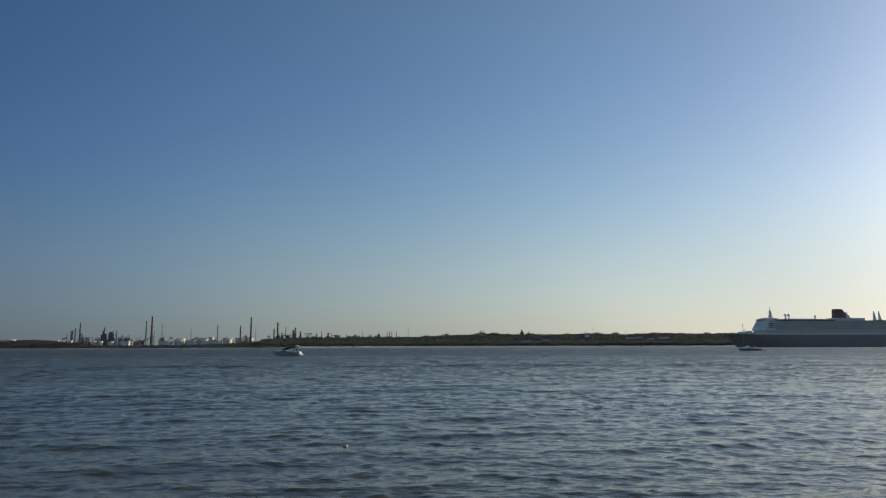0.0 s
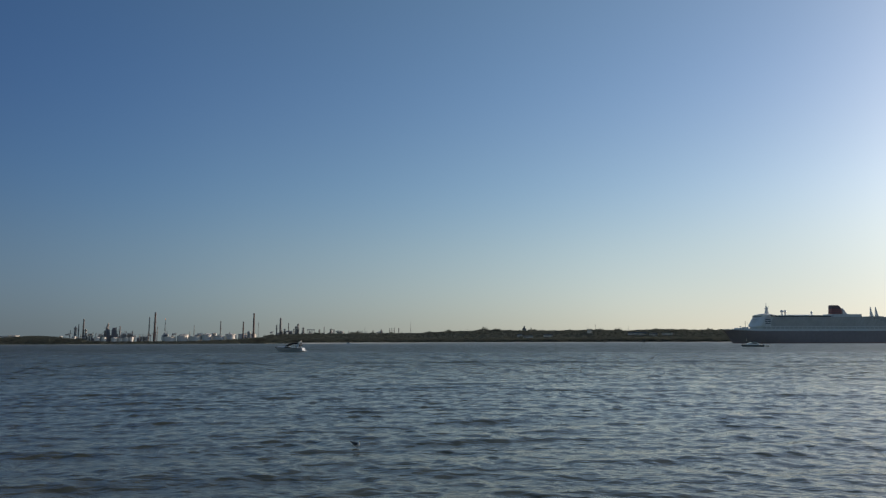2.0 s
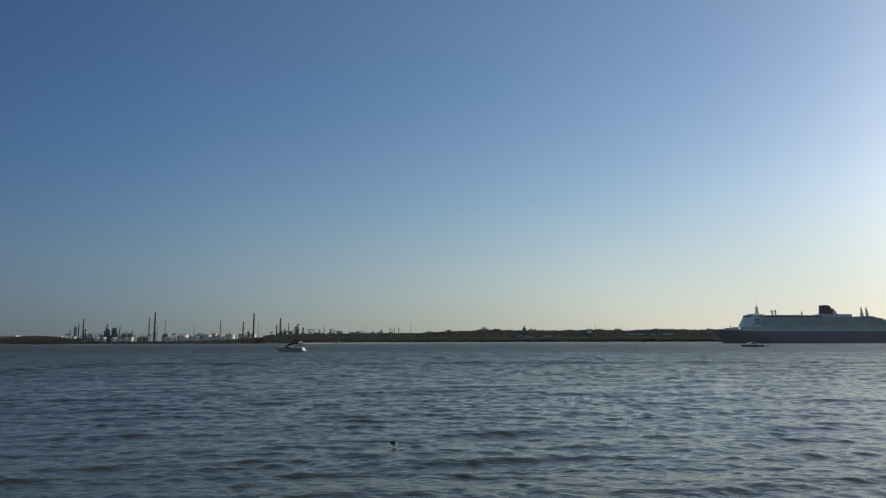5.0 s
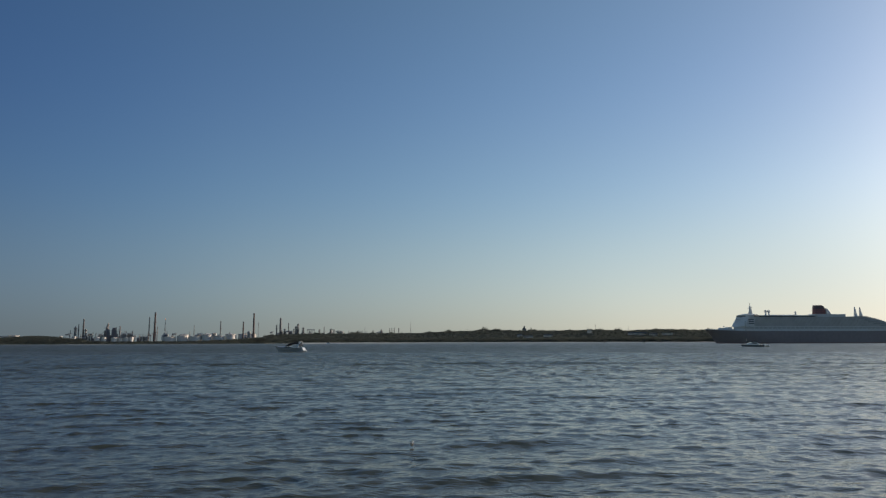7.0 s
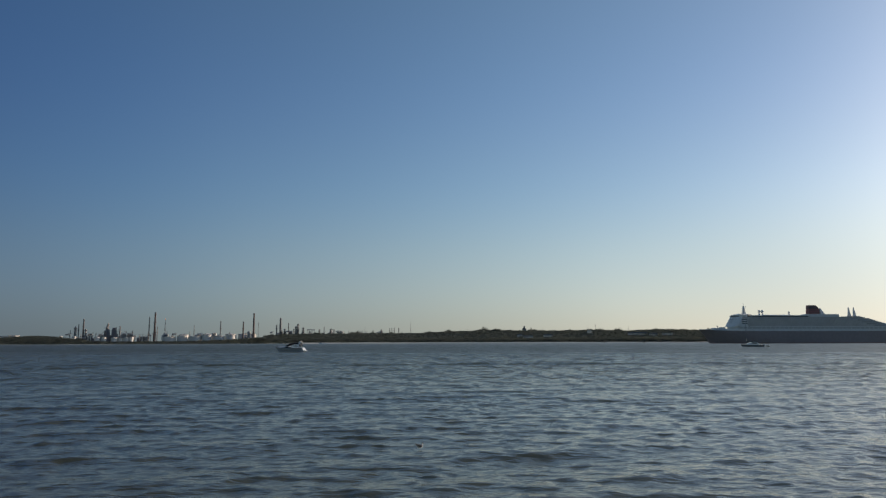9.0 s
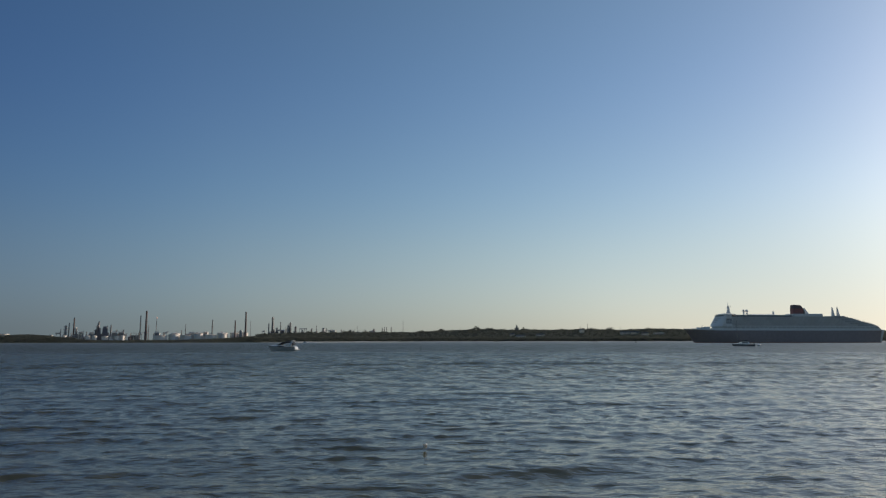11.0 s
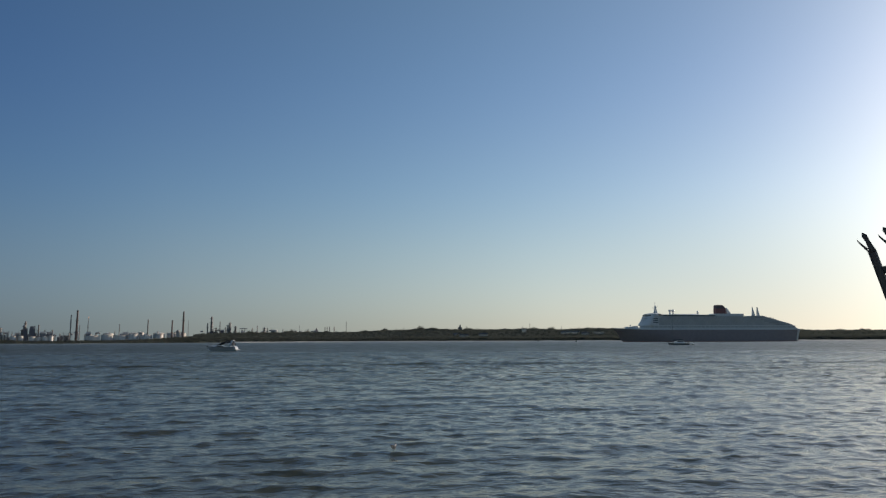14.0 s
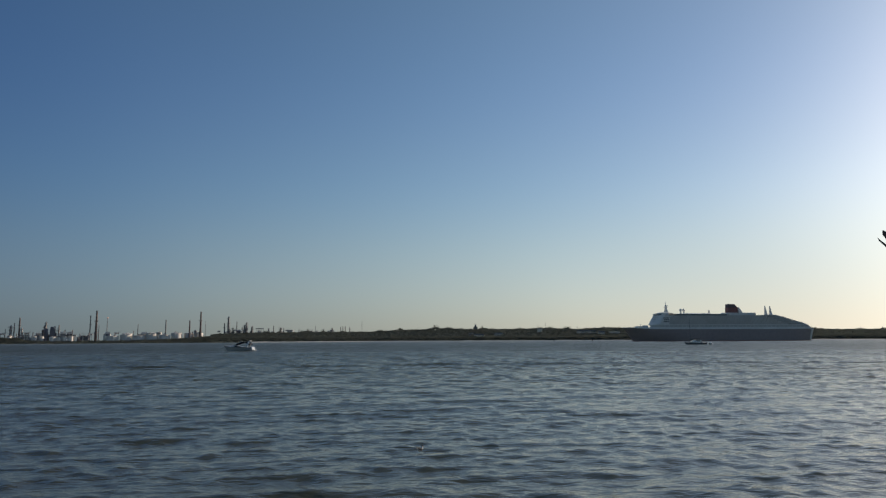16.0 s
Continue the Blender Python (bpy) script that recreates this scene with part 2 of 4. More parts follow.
class Form:
    """Gathers points and faces for one mesh."""

    def __init__(self):
        self.v, self.f = [], []

    def add(self, verts, faces):
        k = len(self.v)
        self.v += [tuple(p) for p in verts]
        self.f += [tuple(i + k for i in q) for q in faces]
        return self

    def box(self, x0, x1, y0, y1, z0, z1, taper=0.0):
        a, b = taper * (x1 - x0) / 2, taper * (y1 - y0) / 2
        return self.add([(x0, y0, z0), (x1, y0, z0), (x1, y1, z0), (x0, y1, z0),
                         (x0 + a, y0 + b, z1), (x1 - a, y0 + b, z1), (x1 - a, y1 - b, z1), (x0 + a, y1 - b, z1)],
                        [(3, 2, 1, 0), (4, 5, 6, 7), (0, 1, 5, 4), (1, 2, 6, 5), (2, 3, 7, 6), (3, 0, 4, 7)])

    def turned(self, profile, x=0.0, y=0.0, n=16):
        """A solid of revolution about the upright through (x, y); profile: (radius, z), from below."""
        v = [(x + r * math.cos(2 * math.pi * i / n), y + r * math.sin(2 * math.pi * i / n), z) for r, z in profile for i in range(n)]
        f = [(j * n + i, j * n + (i + 1) % n, (j + 1) * n + (i + 1) % n, (j + 1) * n + i) for j in range(len(profile) - 1) for i in range(n)]
        f += [tuple(reversed(range(n))), tuple(range((len(profile) - 1) * n, len(profile) * n))]
        return self.add(v, f)

    def tube(self, a, b, r0, r1=None, n=8):
        a, b = Vector(a), Vector(b)
        r1 = r0 if r1 is None else r1
        q = (b - a).to_track_quat("Z", "Y")
        ring = [Vector((math.cos(2 * math.pi * i / n), math.sin(2 * math.pi * i / n), 0)) for i in range(n)]
        v = [a + q @ (p * r0) for p in ring] + [b + q @ (p * r1) for p in ring]
        f = [(i, (i + 1) % n, n + (i + 1) % n, n + i) for i in range(n)] + [tuple(reversed(range(n))), tuple(range(n, 2 * n))]
        return self.add(v, f)

    def loft(self, rings, caps=True):
        """Skins closed rings of equal count."""
        n = len(rings[0])
        v = [p for r in rings for p in r]
        f = [(j * n + i, j * n + (i + 1) % n, (j + 1) * n + (i + 1) % n, (j + 1) * n + i) for j in range(len(rings) - 1) for i in range(n)]
        if caps:
            f += [tuple(reversed(range(n))), tuple(range((len(rings) - 1) * n, len(rings) * n))]
        return self.add(v, f)

    def ball(self, c, rx, ry, rz, n=12, m=8, z_from=-1.0):
        prof = []
        for j in range(m + 1):
            s = z_from + (1 - z_from) * j / m
            a = math.asin(max(-1, min(1, s)))
            prof.append((max(0.02, math.cos(a)), math.sin(a)))
        v = [(c[0] + rx * r * math.cos(2 * math.pi * i / n), c[1] + ry * r * math.sin(2 * math.pi * i / n), c[2] + rz * z) for r, z in prof for i in range(n)]
        f = [(j * n + i, j * n + (i + 1) % n, (j + 1) * n + (i + 1) % n, (j + 1) * n + i) for j in range(m) for i in range(n)]
        f += [tuple(reversed(range(n))), tuple(range(m * n, (m + 1) * n))]
        return self.add(v, f)

    def prism(self, outline, y0, y1):
        """An outline in x and z, drawn out across y."""
        n = len(outline)
        v = [(x, y0, z) for x, z in outline] + [(x, y1, z) for x, z in outline]
        f = [tuple(range(n)), tuple(reversed(range(n, 2 * n)))] + [(i, n + i, n + (i + 1) % n, (i + 1) % n) for i in range(n)]
        return self.add(v, f)

    def mesh(self, name, smooth=False):
        me = bpy.data.meshes.new(name)
        me.from_pydata(self.v, [], self.f)
        bm = bmesh.new()
        bm.from_mesh(me)
        bmesh.ops.recalc_face_normals(bm, faces=bm.faces)
        bm.to_mesh(me)
        bm.free()
        if smooth:
            me.shade_smooth()
            me.set_sharp_from_angle(angle=radians(38))
        return me


def part(name, form, mat, parent=None, label="", smooth=True):
    me = form.mesh(name, smooth)
    me.materials.append(mat)
    ob = new(name, me)
    ob.parent = parent
    if label:
        tagged(ob, label)
    return ob


def thing(name, label, category, group="", m=None):
    ob = new(name)
    ob.empty_display_size = 0.5
    if m is not None:
        ob.matrix_basis = m
    return tagged(ob, label, category, group)


def spot(bearing, distance):
    return distance * math.sin(radians(bearing)), distance * math.cos(radians(bearing))


# ---------- water ----------
rng = np.random.default_rng(7)
WAVES = []
CHOP, TRAIN, SWELL = 110, 126, 138
for i in range(196):
    # short chop, trains of longer waves, a little swell, and then the ridges that stand for the chop far out
    if i < CHOP:
        lam, spread = math.exp(rng.uniform(math.log(0.24), math.log(1.5))), 0.95
        slope = 0.0185 if lam < 0.8 else 0.0135
    elif i < TRAIN:
        lam, spread, slope = rng.uniform(1.4, 2.5), 0.28, 0.019
    elif i < SWELL:
        lam, spread, slope = rng.uniform(2.5, 6.0), 0.3, 0.011
    else:
        lam, spread, slope = math.exp(rng.uniform(math.log(1.3), math.log(24))), 0.85, 0.034
    turn = math.radians(-77 if CHOP <= i < SWELL else -82) + rng.normal(0, spread)
    WAVES.append((2 * math.pi / lam, math.cos(turn), math.sin(turn), rng.uniform(0, 2 * math.pi), min(max(0.032, 0.010 * lam), slope * lam / (2 * math.pi)), lam))
LEAN = 0.45
DRIFT = (0.12, -1.15)


def wave_height(x, y):
    total = 0.0
    for k, cx, cy, ph, a, lam in WAVES[:SWELL]:
        th = k * (cx * x + cy * y) + ph
        total += a * math.cos(th - LEAN * math.cos(th))
    return total


def build_water():
    apex = -24.0
    inner = np.radians(np.linspace(-43, 46, 760))
    outer_l, outer_r = np.radians(np.linspace(-88, -43, 40)[:-1]), np.radians(np.linspace(46, 88, 40)[1:])
    ang = np.concatenate([outer_l, inner, outer_r])
    radii, r = [], 20.0
    while r < 4900:
        radii.append(r)
        r *= 1.02 if r < 34 else 1.0022 if r < 72 else 1.0035 if r < 800 else 1.007 if r < 2200 else 1.03
    radii = np.array(radii)
    rr, aa = np.meshgrid(radii, ang, indexing="ij")
    x, y = rr * np.sin(aa), apex + rr * np.cos(aa)
    step = np.maximum(np.gradient(radii)[:, None], rr * np.gradient(ang)[None, :])
    # calmer under the shore, steeper out in the open
    open_water = np.interp(np.hypot(x, y), (14, 24, 45, 110), (0.92, 0.96, 1.12, 1.5))
    z, dx, dy = np.zeros_like(x), np.zeros_like(x), np.zeros_like(x)
    for i, (k, cx, cy, ph, a, lam) in enumerate(WAVES):
        keep = open_water * np.clip((lam / step - 1.8) / 1.0, 0, 1)
        if i >= SWELL:
            keep = keep / open_water * np.clip((6.0 - lam / step) / 2, 0, 1) * np.clip((1000 - rr) / 500, 0.12, 1)
        th = k * (cx * x + cy * y) + ph
        th -= LEAN * np.cos(th)
        z += a * keep * np.cos(th)
        sn = 0.95 * a * keep * np.sin(th)
        dx -= cx * sn
        dy -= cy * sn
    # the long wash of a boat that has gone by
    line = 103.0 + 2.2 * np.sin(x * 0.05) + 0.9 * np.sin(x * 0.17 + 1.0) - 0.02 * x
    z += (0.20 + 0.05 * np.sin(x * 0.11)) * np.exp(-((y - line) / 1.1) ** 2) * np.clip((x + 85) / 50, 0, 1)
    co = np.stack([x + dx, y + dy, z], -1).reshape(-1, 3)
    nr, na = x.shape
    i, j = np.meshgrid(np.arange(nr - 1), np.arange(na - 1), indexing="ij")
    q = np.stack([i * na + j, (i + 1) * na + j, (i + 1) * na + j + 1, i * na + j + 1], -1).reshape(-1, 4)
    me = bpy.data.meshes.new("water")
    me.vertices.add(len(co))
    me.vertices.foreach_set("co", co.ravel())
    me.loops.add(q.size)
    me.loops.foreach_set("vertex_index", q.ravel().astype(np.int32))
    me.polygons.add(len(q))
    me.polygons.foreach_set("loop_start", np.arange(0, q.size, 4, dtype=np.int32))
    me.update(calc_edges=True)
    me.shade_smooth()
    if me.polygons[0].normal.z < 0:
        me.flip_normals()
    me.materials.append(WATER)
    return tagged(new("water", me), "choppy grey-green estuary water under an evening sky", "water", kind="structure")


water = build_water()

# ---------- far shore ----------
# bearing and height of the skyline, reckoned at 2700 m
SKYLINE = [(-60, 22), (-33, 21), (-31.5, 30), (-30.4, 33), (-29.2, 28), (-28, 18), (-26.8, 14), (-26, 10), (-24, 9), (-22.6, 11), (-21.6, 10), (-17.4, 12), (-14, 27), (-10.4, 32), (-6.75, 34), (-2.1, 36),
           (0, 41), (3, 45), (4.3, 47), (6.7, 43), (10, 43), (12.4, 45), (15, 40), (17, 44), (20.8, 39), (26, 40), (32, 33), (33.2, 28),
           (35.3, 27), (38, 26), (44, 27), (60, 30)]
SK_B, SK_H = np.array([p[0] for p in SKYLINE]), np.array([p[1] for p in SKYLINE])


def shore(b):
    """Distance of the waterline: the refinery's bank is nearer than the hills."""
    return float(np.interp(b, (-60, -33, -20, -12, -2, 12, 30, 60), (1450, 1450, 1500, 1800, 2050, 2000, 1750, 1700)))


def rise(b):
    """The shore stands a little higher down the estuary."""
    return 1.9 * math.cos(radians(b)) + 3.8 * math.sin(radians(b))


def skyline(b):
    return float(np.interp(b, SK_B, SK_H)) + rise(b)


def land_height(b, d):
    """Ground level: a beach, a bank, and a plateau that rises where the woods stand on a hill."""
    top = skyline(b)
    up = min(1.0, max(0.0, (d - shore(b)) / 60.0))
    hill = min(1.0, max(0.0, (d - shore(b) - 100.0) / 500.0))
    low = min(9.0, (0.36 if -27.5 < b < -15.0 else 0.6) * top)
    high = max(low, top - 5.0) if b > -15.5 else max(low, 0.6 * top) if b < -28.0 else low
    return -1.0 + (1.0 + low) * up * up * (3 - 2 * up) + (high - low) * hill * hill * (3 - 2 * hill)


def build_land():
    f = Form()
    bs = np.linspace(-62, 62, 373)
    offs = [-25, 0, 15, 30, 45, 60, 130, 210, 290, 380, 470, 570, 670, 850, 1150, 1650, 2250, 2800]
    v = []
    for o in offs:
        for b in bs:
            d = shore(b) + o
            x, y = spot(b, d)
            v.append((x, y, (land_height(b, d) if o >= 0 else -2.5) + (noise.noise((x * 0.01, y * 0.01, 0)) * 1.5 if o > 50 else 0)))
    n = len(bs)
    f.add(v, [(j * n + i, j * n + i + 1, (j + 1) * n + i + 1, (j + 1) * n + i) for j in range(len(offs) - 1) for i in range(n - 1)])
    land = part("ground", f, GRASS)
    tagged(land, "low green far shore rising to wooded hills", "ground", kind="structure")
    # pale strip raised along the waterline, in place of the water's shine there
    g = Form()
    v = []
    for o, z in ((-16, -0.6), (-8, 0.35), (4, 1.0), (16, 0.2)):
        for b in bs:
            wob = (1 + 0.5 * noise.noise((b * 0.9, o * 0.01, 3))) * (2.3 if b > -12 else 0.25)
            x, y = spot(b, shore(b) + o)
            v.append((x, y, z * wob))
    g.add(v, [(j * n + i, j * n + i + 1, (j + 1) * n + i + 1, (j + 1) * n + i) for j in range(3) for i in range(n - 1)])
    tagged(part("beach", g, SHORE_SHINE), "narrow pale strip standing for the water's shine along the far shore", "beach", kind="structure")


build_land()


def build_woods():
    """Far woods: some thousands of crowns, each a loose heap of leaf sprays over its stem."""
    rg = np.random.default_rng(11)
    trees, sprays = 13500, 32
    b = rg.uniform(-40, 46, trees)
    row = rg.random(trees)
    off = np.where(b > -14.5, np.where(row < 0.34, 16 + 100 * rg.random(trees), np.where(row < 0.62, 100 + 460 * rg.random(trees), 560 + 100 * rg.random(trees))), np.where(b < -28.0, np.where(row < 0.4, 6 + 150 * row, 45 + 600 * row), 6 + 130 * row))
    spots = np.zeros((trees, 5))
    for n in range(trees):
        d = shore(b[n]) + off[n]
        x, y = spot(b[n], d)
        g = land_height(b[n], d)
        h = rg.uniform(3.6, 7.6) if b[n] > -14.5 else rg.uniform(1.2, 2.6) * (1 + 2.2 * max(0.0, min(1.0, (b[n] + 20.5) / 5.5)))
        if b[n] > -14.5 and off[n] > 540:
            h *= 0.85 + 1.9 * max(0.0, noise.noise((b[n] * 1.3, 5.0, 0.0)) + 0.45 * noise.noise((b[n] * 5.0, 9.0, 0.0)))
        if off[n] > 540:
            # two clumps of taller trees on the crest
            h *= 1 + 0.8 * math.exp(-((b[n] - 3.1) / 0.3) ** 2) + 0.8 * math.exp(-((b[n] - 4.4) / 0.35) ** 2)
        if rg.random() < 0.04:
            h *= 1.35
        spots[n] = x, y, g - 0.5, h, rg.uniform(4.0, 8.0)
    at = np.repeat(spots, sprays, 0)
    n = len(at)
    ball = rg.normal(0, 1, (n, 3))
    ball /= np.linalg.norm(ball, axis=1)[:, None]
    ball *= rg.random((n, 1)) ** 0.45
    c = at[:, :3] + np.stack([ball[:, 0] * at[:, 4], ball[:, 1] * at[:, 4], at[:, 3] * (0.42 + 0.55 * ball[:, 2])], -1)
    u, v = rg.normal(0, 1, (n, 3)), rg.normal(0, 1, (n, 3))
    u *= (rg.uniform(0.9, 1.7, n) / np.linalg.norm(u, axis=1))[:, None]
    v *= (rg.uniform(0.9, 1.7, n) / np.linalg.norm(v, axis=1))[:, None]
    co = np.stack([c - u, c - v * 0.8, c + u, c + v], 1).reshape(-1, 3)
    me = bpy.data.meshes.new("far_woods")
    me.vertices.add(len(co))
    me.vertices.foreach_set("co", co.ravel())
    me.loops.add(len(co))
    me.loops.foreach_set("vertex_index", np.arange(len(co), dtype=np.int32))
    me.polygons.add(n)
    me.polygons.foreach_set("loop_start", np.arange(0, len(co), 4, dtype=np.int32))
    me.update(calc_edges=True)
    me.materials.append(FOLIAGE)
    tagged(new("far_woods", me), "dark green woodland and scrub along the far shore", "trees", kind="stuff")


build_woods()

# ---------- refinery ----------
FAR = 2700.0


def base_at(b, d):
    x, y = spot(b, d)
    return x, y, land_height(b, d) - 0.6


def chimney(b, top, r, mat, label, d=FAR, taper=0.62, rim=True):
    x, y, z = base_at(b, d)
    t = thing("chimney", label, "chimney", "refinery chimneys", pose(x, y, z))
    h = top + rise(b) - z
    r *= 0.8
    part("shaft", Form().turned([(r, 0), (r * (1 + taper) / 2, h * 0.5), (r * taper, h - 1.5)], n=14), mat, t)
    part("plinth", Form().turned([(r * 1.5, 0), (r * 1.45, 3.0), (r * 1.1, 4.2)], n=12), CONCRETE_STACK, t)
    if rim:
        part("rim", Form().turned([(r * taper * 1.02, h - 4), (r * taper * 1.2, h - 3.2), (r * taper * 1.2, h), (r * taper * 0.7, h), (r * taper * 0.7, h - 2)], n=14), STEEL_DARK, t, "dark soot-stained rim")
        part("platform", Form().turned([(r * 1.0, h * 0.66), (r * 1.7, h * 0.66), (r * 1.7, h * 0.66 + 1.2), (r * 1.0, h * 0.66 + 0.2)], n=12), STEEL_DARK, t)
    return t


def process_column(b, top, r, mat, label, d=FAR):
    x, y, z = base_at(b, d)
    h = top + rise(b) - z
    t = thing("process_column", label, "refinery column", "refinery columns", pose(x, y, z))
    part("shell", Form().turned([(r * 1.25, 0), (r * 1.25, h * 0.18), (r, h * 0.22), (r, h * 0.62), (r * 0.8, h * 0.66), (r * 0.8, h * 0.93), (r * 0.45, h * 0.97), (r * 0.3, h * 0.97)], n=14), mat, t)
    for q in (0.22, 0.45, 0.66, 0.86):
        part("platform", Form().turned([(r * 0.7, h * q), (r * 1.9, h * q), (r * 1.9, h * q + 1.1), (r * 1.75, h * q + 1.1), (r * 1.7, h * q + 0.25), (r * 0.7, h * q + 0.25)], n=10), STEEL_DARK, t)
    part("riser_pipe", Form().tube((r * 1.4, -r * 0.5, 0), (r * 1.2, -r * 0.5, h * 0.96), 0.35).tube((r * 1.2, -r * 0.5, h * 0.96), (0, 0, h), 0.35), STEEL_LIGHT, t)
    part("vent", Form().tube((0, 0, h * 0.95), (0, 0, h), 0.3), STEEL_DARK, t)
    return t


def tank(b, top, w, mat=None, label="", d=2620.0, dome=False, tall=None):
    x, y, z = base_at(b, d)
    h = top + rise(b) - z
    r = w / 2
    t = thing("storage_tank", label or "white painted cylindrical oil storage tank in evening sun", "storage tank", "refinery tanks", pose(x, y, z))
    m = mat or TANK_WHITE
    part("shell", Form().turned([(r, 0), (r, h * 0.9), (r - 0.3, h * 0.9)], n=28), m, t)
    if dome:
        part("roof", Form().turned([(r, h * 0.78), (r * 0.93, h * 0.86), (r * 0.7, h * 0.95), (r * 0.3, h), (0.4, h * 1.01)], n=24), m, t)
    else:
        part("roof", Form().turned([(r + 0.05, h * 0.9), (r * 0.5, h * 0.95), (0.3, h)], n=28), m, t, "low conical tank roof")
    part("wind_girder", Form().turned([(r, h * 0.82), (r + 0.7, h * 0.82), (r + 0.7, h * 0.84), (r, h * 0.84)], n=28), m, t)
    part("rim_rail", Form().turned([(r, h * 0.9), (r + 0.15, h * 0.9), (r + 0.15, h * 0.9 + 1.0), (r, h * 0.9 + 1.0)], n=28), STEEL_LIGHT, t)
    st = Form()
    for edge in (0.3, 1.5):
        st.loft([[((r + q) * math.cos(-2.2 + k * 0.055), (r + q) * math.sin(-2.2 + k * 0.055), h * 0.9 * k / 14 + u) for q, u in ((edge, 0), (edge + 0.2, 0), (edge + 0.2, 0.9), (edge, 0.9))] for k in range(15)])
    part("stair", st, m, t)
    return t


def frame_unit(b, top, w, mat, label, d=FAR, bays=3, floors=4, vessels=True):
    """An open steel process structure with floors, posts, braces and vessels in it."""
    x, y, z = base_at(b, d)
    h = top + rise(b) - z
    t = thing("process_unit", label, "refinery structure", "refinery structures", pose(x, y, z, 0, 0, -b))
    for i in range(bays + 1):
        px = -w / 2 + w * i / bays
        for py in (-w * 0.3, w * 0.3):
            part("post", Form().box(px - 0.4, px + 0.4, py - 0.4, py + 0.4, 0, h * (1 if i % 2 else 0.82)), STEEL_DARK, t)
    for k in range(1, floors + 1):
        q = h * 0.82 * k / floors
        part("floor_deck", Form().box(-w / 2 - 0.5, w / 2 + 0.5, -w * 0.3 - 0.5, w * 0.3 + 0.5, q - 0.5, q), STEEL_DARK, t)
    for i in range(bays):
        a, c = -w / 2 + w * i / bays, -w / 2 + w * (i + 1) / bays
        part("brace", Form().tube((a, -w * 0.3, 0.5), (c, -w * 0.3, h * 0.4), 0.25, n=6), STEEL_DARK, t)
        if vessels:
            part("vessel", Form().turned([(0.5, h * 0.1), (w / bays * 0.36, h * 0.14), (w / bays * 0.36, h * 0.6), (0.5, h * 0.66)], (a + c) / 2, 0, 12), mat, t)
    return t


def pipe_bridge(b, top, w, d=FAR):
    x, y, z = base_at(b, d)
    h = top + rise(b) - z
    t = thing("pipe_bridge", "grey steel pipe bridge on trestles in the refinery", "pipe bridge", "refinery structures", pose(x, y, z, 0, 0, -b))
    for px in (-w / 2, -w / 6, w / 6, w / 2):
        part("trestle", Form().box(px - 0.6, px + 0.6, -2.2, -1.4, 0, h).box(px - 0.6, px + 0.6, 1.4, 2.2, 0, h), STEEL_DARK, t)
    for k, py in enumerate((-1.6, -0.5, 0.6, 1.6)):
        part("pipe", Form().tube((-w / 2 - 1, py, h - 1.2 + 0.2 * k), (w / 2 + 1, py, h - 1.2 + 0.2 * k), 0.75), STEEL_LIGHT, t)
    part("top_beam", Form().box(-w / 2 - 1, w / 2 + 1, -2.2, 2.2, h - 3.2, h - 2.2), STEEL_DARK, t)
    return t


def flare_stack(b, top, d=FAR):
    x, y, z = base_at(b, d)
    h = top + rise(b) - z
    t = thing("flare_stack", "slim steel flare stack with a small orange flame", "flare stack", "", pose(x, y, z))
    part("riser", Form().tube((0, 0, 0), (0, 0, h), 0.8, 0.6), STEEL_DARK, t)
    lat = Form()
    for k in range(3):
        a = 2 * math.pi * k / 3
        lat.tube((4 * math.cos(a), 4 * math.sin(a), 0), (0.9 * math.cos(a), 0.9 * math.sin(a), h * 0.9), 0.3, 0.2, 6)
    part("lattice", lat, STEEL_DARK, t)
    part("tip", Form().turned([(0.6, h - 0.5), (1.1, h), (1.1, h + 2.5), (0.7, h + 2.5)]), STEEL_DARK, t)
    fl = Form().loft([[(0.15 * q * q * 9 + r * math.cos(2 * math.pi * i / 10), r * math.sin(2 * math.pi * i / 10), h + 2 + q * 5.0) for i in range(10)]
                      for q, r in ((0, 0.5), (0.2, 0.9), (0.45, 1.1), (0.7, 0.7), (0.9, 0.3), (1, 0.1))])
    part("flame", fl, FLAME, t, "small orange gas flame")


